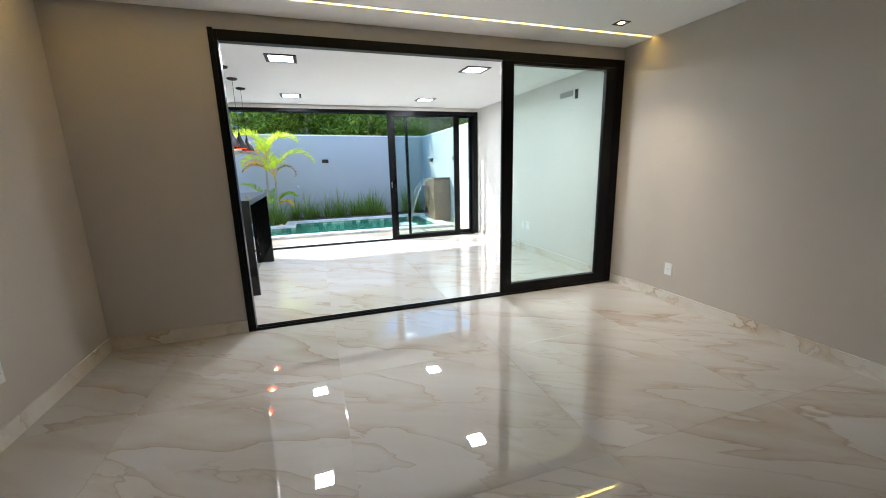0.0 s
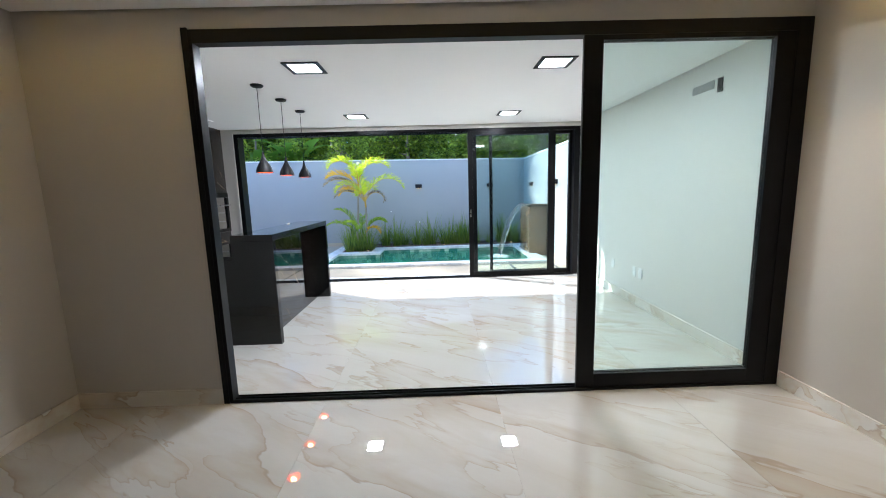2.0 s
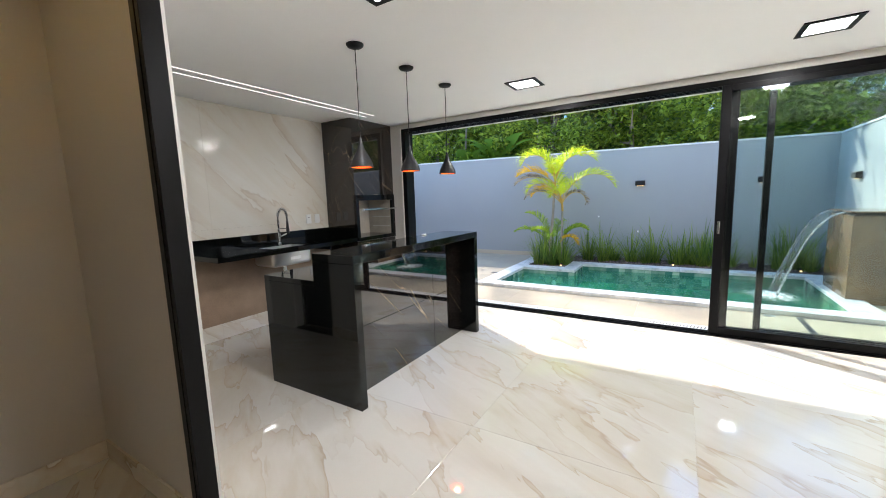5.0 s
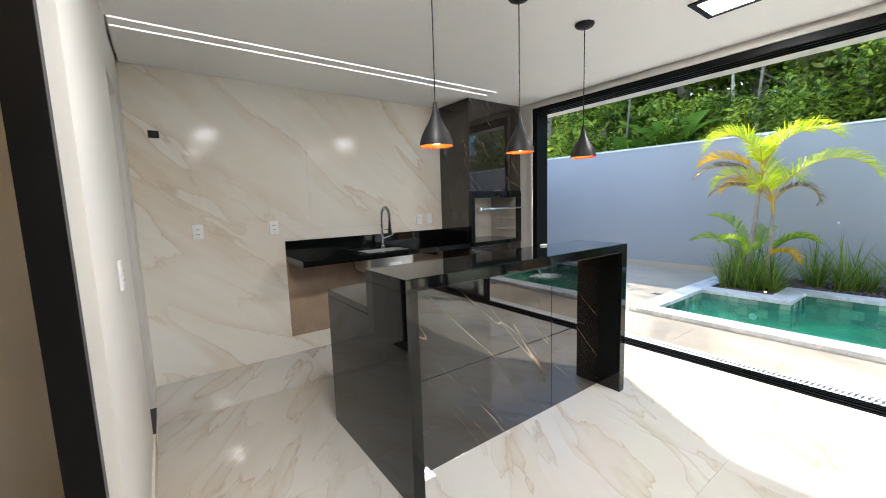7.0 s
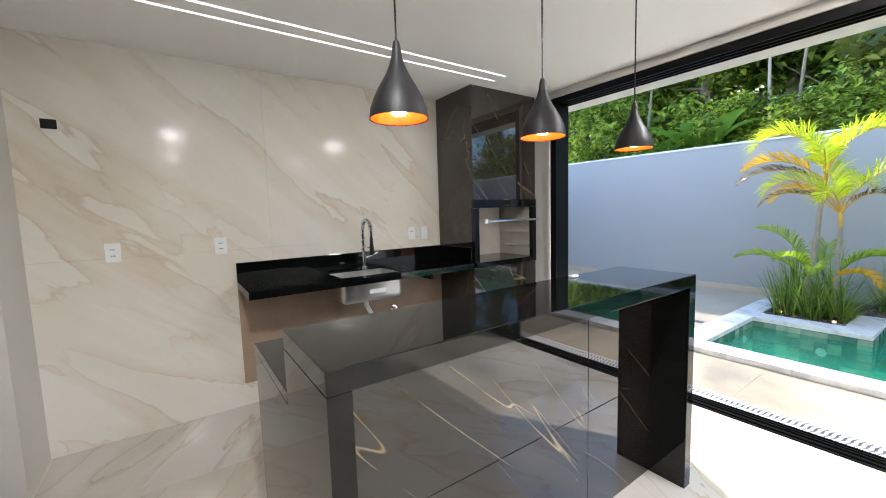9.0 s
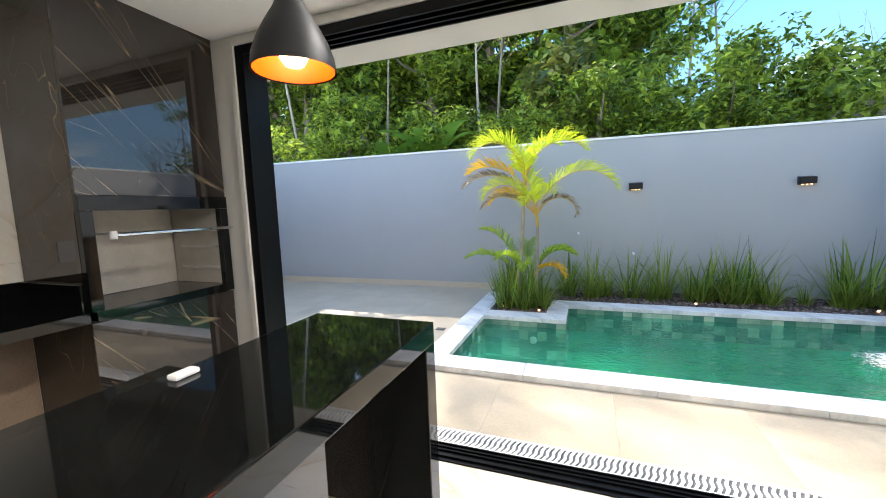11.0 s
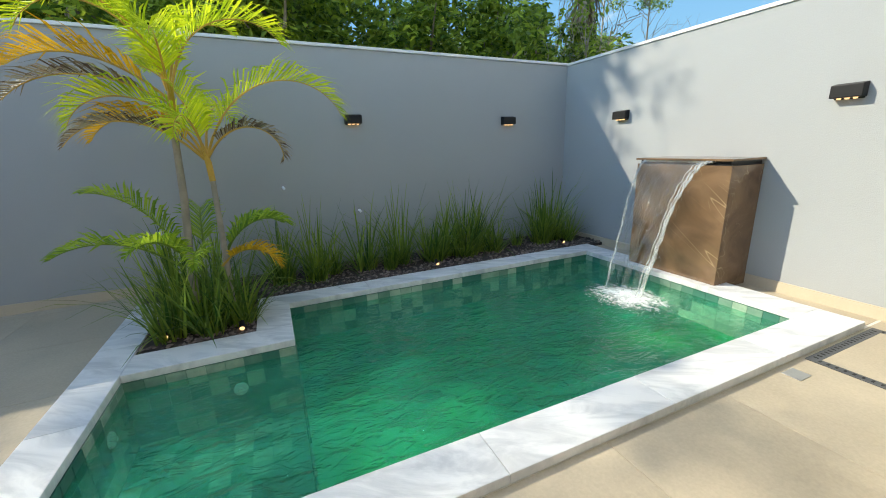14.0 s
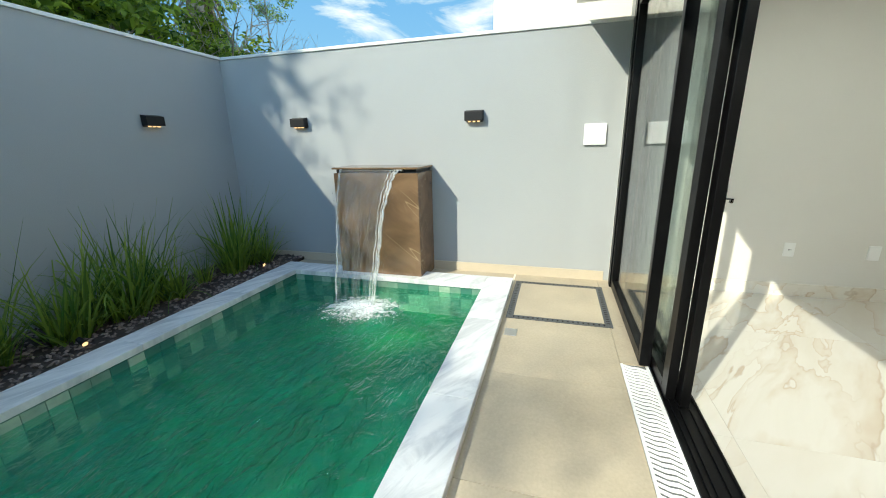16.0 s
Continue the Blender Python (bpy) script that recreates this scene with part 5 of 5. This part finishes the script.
# wall lamps
def wall_lamp(at, axis):
    th = thing("wall_lamp", (0, 0, 0), "small black box wall lamp with warm light below", "wall lamp", "garden wall lamps")
    bm = bmesh.new()
    box(bm, -0.09, -0.075, -0.045, 0.09, 0, 0.055, 0.006)
    for v in bm.verts:
        if v.co.y < -0.06 and v.co.z > 0.03:
            v.co.z -= 0.012
    part("housing", bm, LAMPBLACK, th)
    part("back_plate", boxes((-0.08, -0.012, -0.055, 0.08, -0.0005, -0.046)), LAMPBLACK, th)
    for u in (-0.045, 0.0, 0.045):
        part("lamp", lathe(bmesh.new(), [(0, -0.012), (0.012, -0.010), (0.014, 0), (0, 0)], (u, -0.04, -0.046), 10), GLOWLOW, th, "small warm lamp", True)
    th.matrix_basis = Matrix.Translation(at) @ Matrix.Rotation(0 if axis == "y" else radians(-90), 4, "Z")
    return th


for at, ax in (((0.695, BY, 1.625), "y"), ((2.685, BY, 1.60), "y"), ((RX, 10.47, 1.59), "x"), ((RX, 8.50, 1.59), "x")):
    wall_lamp(at, ax)
hood = thing("cover_box", (RX, 7.39, 1.39), "white plastic cover box on the grey wall", "cover box")
part("lid", boxes((RX - 0.03, 7.295, 1.30, RX - 0.0005, 7.485, 1.485), bevel=0.006), PLASTIC, hood)
for x, z in ((-0.10, 0.946), (0.68, 0.632)):
    th = thing("water_nozzle", (x, BY, z), "small white pipe stub on the grey wall", "nozzle", "wall nozzles")
    part("stub", tube(bmesh.new(), [(x, BY - 0.0005, z), (x, BY - 0.05, z), (x + 0.01, BY - 0.06, z - 0.015)], 0.014, 9), PLASTIC, th, "", True)
for x, y in ((1.35, 10.78), (3.16, 10.84), (-1.04, 10.13), (-0.55, 10.03)):
    th = thing("garden_spotlight", (x, y, 0.036), "small black garden spotlight in the bed", "spotlight", "bed spotlights")
    part("spike", tube(bmesh.new(), [(x, y, 0.0), (x, y, 0.06)], 0.006, 6), LAMPBLACK, th)
    part("head", tube(bmesh.new(), [(x, y - 0.02, 0.06), (x, y + 0.035, 0.09)], [0.022, 0.018], 10), LAMPBLACK, th, "", True)
    part("lens", tube(bmesh.new(), [(x, y - 0.021, 0.0595), (x, y - 0.0235, 0.0585)], 0.018, 10), GLOWLOW, th, "warm lens", True)

# floor grates
grate = thing("drain_grate", (0.04, 7.18, 0.0), "long white slotted drain grate along the door track", "drain grate")
part("channel", boxes((-2.0, 7.102, -0.0115, 2.09, 7.26, -0.0065)), plain("grey_channel", (0.13, 0.135, 0.14), 0.7), grate, "dark channel")
part("rim", boxes((-2.0, 7.102, -0.0065, 2.09, 7.118, 0.001), (-2.0, 7.246, -0.0065, 2.09, 7.26, 0.001)), PLASTIC, grate)
bm = bmesh.new()
vs = [bm.verts.new(v) for v in ((-0.028, -0.064, 0), (-0.013, -0.064, 0), (0.010, -0.02, 0), (0.010, 0.02, 0), (0.028, 0.064, 0), (0.013, 0.064, 0), (-0.006, 0.02, 0), (-0.006, -0.02, 0))]
top = bm.faces.new(vs)
ext = bmesh.ops.extrude_face_region(bm, geom=[top])
bmesh.ops.translate(bm, verts=[v for v in ext["geom"] if isinstance(v, bmesh.types.BMVert)], vec=(0, 0, 0.006))
me = mesh_of("slat", bm, PLASTIC)
for i in range(128):
    ob = new("slat", me)
    ob.parent, ob.location = grate, (-2.0 + 0.03 + i * 0.0317 - 0.04, 7.182 - 7.18, -0.0055)

HX0, HX1, HY0, HY1 = 2.57, 3.42, 7.24, 8.03
hatch = thing("floor_hatch", (3.0, 7.63, 0.0), "tile-filled floor hatch with a dark slotted metal frame", "floor hatch")
DARKGREY = plain("dark_grey_metal", (0.10, 0.105, 0.11), 0.45, 0.3, var=0.15)
part("frame", boxes((HX0, HY0, 0.0005, HX1, HY0 + 0.055, 0.006), (HX0, HY1 - 0.055, 0.0005, HX1, HY1, 0.006), (HX0, HY0 + 0.055, 0.0005, HX0 + 0.055, HY1 - 0.055, 0.006), (HX1 - 0.055, HY0 + 0.055, 0.0005, HX1, HY1 - 0.055, 0.006)), DARKGREY, hatch)
slot = mesh_of("slot", boxes((-0.012, -0.006, 0, 0.012, 0.006, 0.0012)), LAMPBLACK)
for i in range(19):
    for j, (x0, y0, dx, dy, turn) in enumerate(((HX0 + 0.06, HY0 + 0.0275, (HX1 - HX0 - 0.12) / 18, 0, 90), (HX0 + 0.06, HY1 - 0.0275, (HX1 - HX0 - 0.12) / 18, 0, 90), (HX0 + 0.0275, HY0 + 0.06, 0, (HY1 - HY0 - 0.12) / 18, 0), (HX1 - 0.0275, HY0 + 0.06, 0, (HY1 - HY0 - 0.12) / 18, 0))):
        ob = new("slot", slot)
        ob.parent = hatch
        ob.matrix_basis = Matrix.Translation((x0 + dx * i - 3.0, y0 + dy * i - 7.63, 0.0062)) @ Matrix.Rotation(radians(turn), 4, "Z")
part("inlay", boxes((HX0 + 0.056, HY0 + 0.056, 0.0005, HX1 - 0.056, HY1 - 0.056, 0.005)), SAND, hatch, "beige porcelain inlay")
for x, y, m, lb in ((2.335, 7.965, STEEL, "small square steel floor drain"), (-1.58, 9.14, DARKGREY, "small square dark floor drain")):
    th = thing("floor_drain", (x, y, 0.0), lb + " in the terrace", "floor drain")
    part("cover", boxes((x - 0.055, y - 0.045, 0.0005, x + 0.055, y + 0.045, 0.005), bevel=0.002), m, th)
remote = thing("handle", (-0.75, 5.585, 1.0905), "white rounded plastic handle lying on the bar top", "handle")
part("grip", boxes((-0.77, 5.56, 1.0905, -0.742, 5.612, 1.102), bevel=0.005), PLASTIC, remote)

for at, ax in (((-0.58, NY - 0.006, -0.22), "y"), ((PX0 + 0.006, 9.35, -0.16), "x"), ((PX0 + 0.006, 8.95, -0.22), "x")):
    th = thing("pool_fitting", at, "round white plastic inlet fitting in the pool wall", "pool fitting", "pool fittings")
    d = Vector((0, -1, 0)) if ax == "y" else Vector((1, 0, 0))
    c = Vector(at)
    part("ring", tube(bmesh.new(), [c, c + d * 0.012, c + d * 0.016], [0.045, 0.043, 0.03], 20), PLASTIC, th, "", True)
    part("nozzle", tube(bmesh.new(), [c + d * 0.0165, c + d * 0.03], [0.016, 0.012], 12), PLASTIC, th, "", True)

# ---- pool tiles ----
TS = 0.11
tile_x = mesh_of("pool_tile", boxes((-TS / 2 + 0.002, -0.004, -TS / 2 + 0.002, TS / 2 - 0.002, 0.004, TS / 2 - 0.002)), TILEG)
WALLS = [((PX0, PY0), (PX1, PY0), 180), ((PX1, PY0), (PX1, PY1), 270), ((NX, PY1), (PX1, PY1), 0), ((NX, NY), (NX, PY1), 90), ((PX0, NY), (NX, NY), 0), ((PX0, PY0), (PX0, NY), 90)]
deepv, deepf = [], []
for (x0, y0), (x1, y1), turn in WALLS:
    length = math.hypot(x1 - x0, y1 - y0)
    n = round(length / TS)
    ux, uy = (x1 - x0) / length, (y1 - y0) / length
    for i in range(n):
        d = (i + 0.5) * length / n
        for r in range(12):
            z = -0.003 - (r + 0.5) * TS
            cx, cy = x0 + ux * d, y0 + uy * d
            if r < 2:
                ob = new("pool_tile", tile_x)
                ob.parent = pool
                ob.matrix_basis = Matrix.Translation((cx, cy, z)) @ Matrix.Rotation(radians(turn), 4, "Z")
            else:
                k, h = len(deepv), TS / 2 - 0.002
                nx, ny = {180: (0, 1), 270: (-1, 0), 0: (0, -1), 90: (1, 0)}[turn]
                for a, b in ((-h, -h), (h, -h), (h, h), (-h, h)):
                    deepv.append((cx + ux * a + nx * 0.004, cy + uy * a + ny * 0.004, z + b))
                deepf.append((k, k + 1, k + 2, k + 3))
def floor_tiles(x0, y0, x1, y1, z):
    for i in range(int((x1 - x0) / TS)):
        for j in range(int((y1 - y0) / TS)):
            k, a, b, h = len(deepv), x0 + (i + 0.5) * TS, y0 + (j + 0.5) * TS, TS / 2 - 0.002
            deepv.extend([(a - h, b - h, z), (a + h, b - h, z), (a + h, b + h, z), (a - h, b + h, z)])
            deepf.append((k, k + 1, k + 2, k + 3))


floor_tiles(NX, PY0, PX1, PY1, -1.392)
floor_tiles(PX0, PY0, NX, NY, -0.456)
me = bpy.data.meshes.new("pool_mosaic")
me.from_pydata(deepv, [], deepf)
me.materials.append(TILEG)
ob = tagged(new("pool_mosaic", me), "green pool mosaic under water", kind="stuff")
ob.parent = pool

# ---- floor and deck pieces ----
def tiles(parent, rects, ox, oy, size, gap, top, thick, material, name="tile"):
    cache = {}
    for rx0, ry0, rx1, ry1 in rects:
        for i in range(math.floor((rx0 - ox) / size), math.ceil((rx1 - ox) / size)):
            for j in range(math.floor((ry0 - oy) / size), math.ceil((ry1 - oy) / size)):
                x0, x1 = max(rx0, ox + i * size + gap), min(rx1, ox + (i + 1) * size - gap)
                y0, y1 = max(ry0, oy + j * size + gap), min(ry1, oy + (j + 1) * size - gap)
                if x1 - x0 < 0.02 or y1 - y0 < 0.02:
                    continue
                key = (round(x1 - x0, 3), round(y1 - y0, 3))
                if key not in cache:
                    cache[key] = mesh_of(name, boxes((-key[0] / 2, -key[1] / 2, -thick, key[0] / 2, key[1] / 2, 0), bevel=0.0008), material)
                ob = new(name, cache[key])
                ob.parent, ob.location = parent, ((x0 + x1) / 2, (y0 + y1) / 2, top)


tiles(floor_in, [(LX0, LY0, LX1, WY0 - 0.012), (KX0, WY1 + 0.012, KX1, DY0 - 0.06)], 0.35, 2.05, 1.2, 0.0007, 0.0, 0.011, FLOORM)
tiles(deck, [(-6.6, DY1, -1.432, BY), (-1.43, 7.262, RX, 8.053), (3.377, 8.053, RX, 10.63), (2.10, 7.115, RX, 7.26)], 0.192, 7.262, 0.8095, 0.0012, 0.0, 0.011, SAND)
for z0, z1 in ((0.0, 1.2), (1.2, 2.52)):
    for y0, y1 in ((WY1, 4.6), (4.6, 7.0)):
        part("marble_slab", boxes((KX0 - 0.012, y0 + 0.0004, z0 + 0.0004, KX0, y1 - 0.0004, z1 - 0.0004)), WALLM, wall_marble)
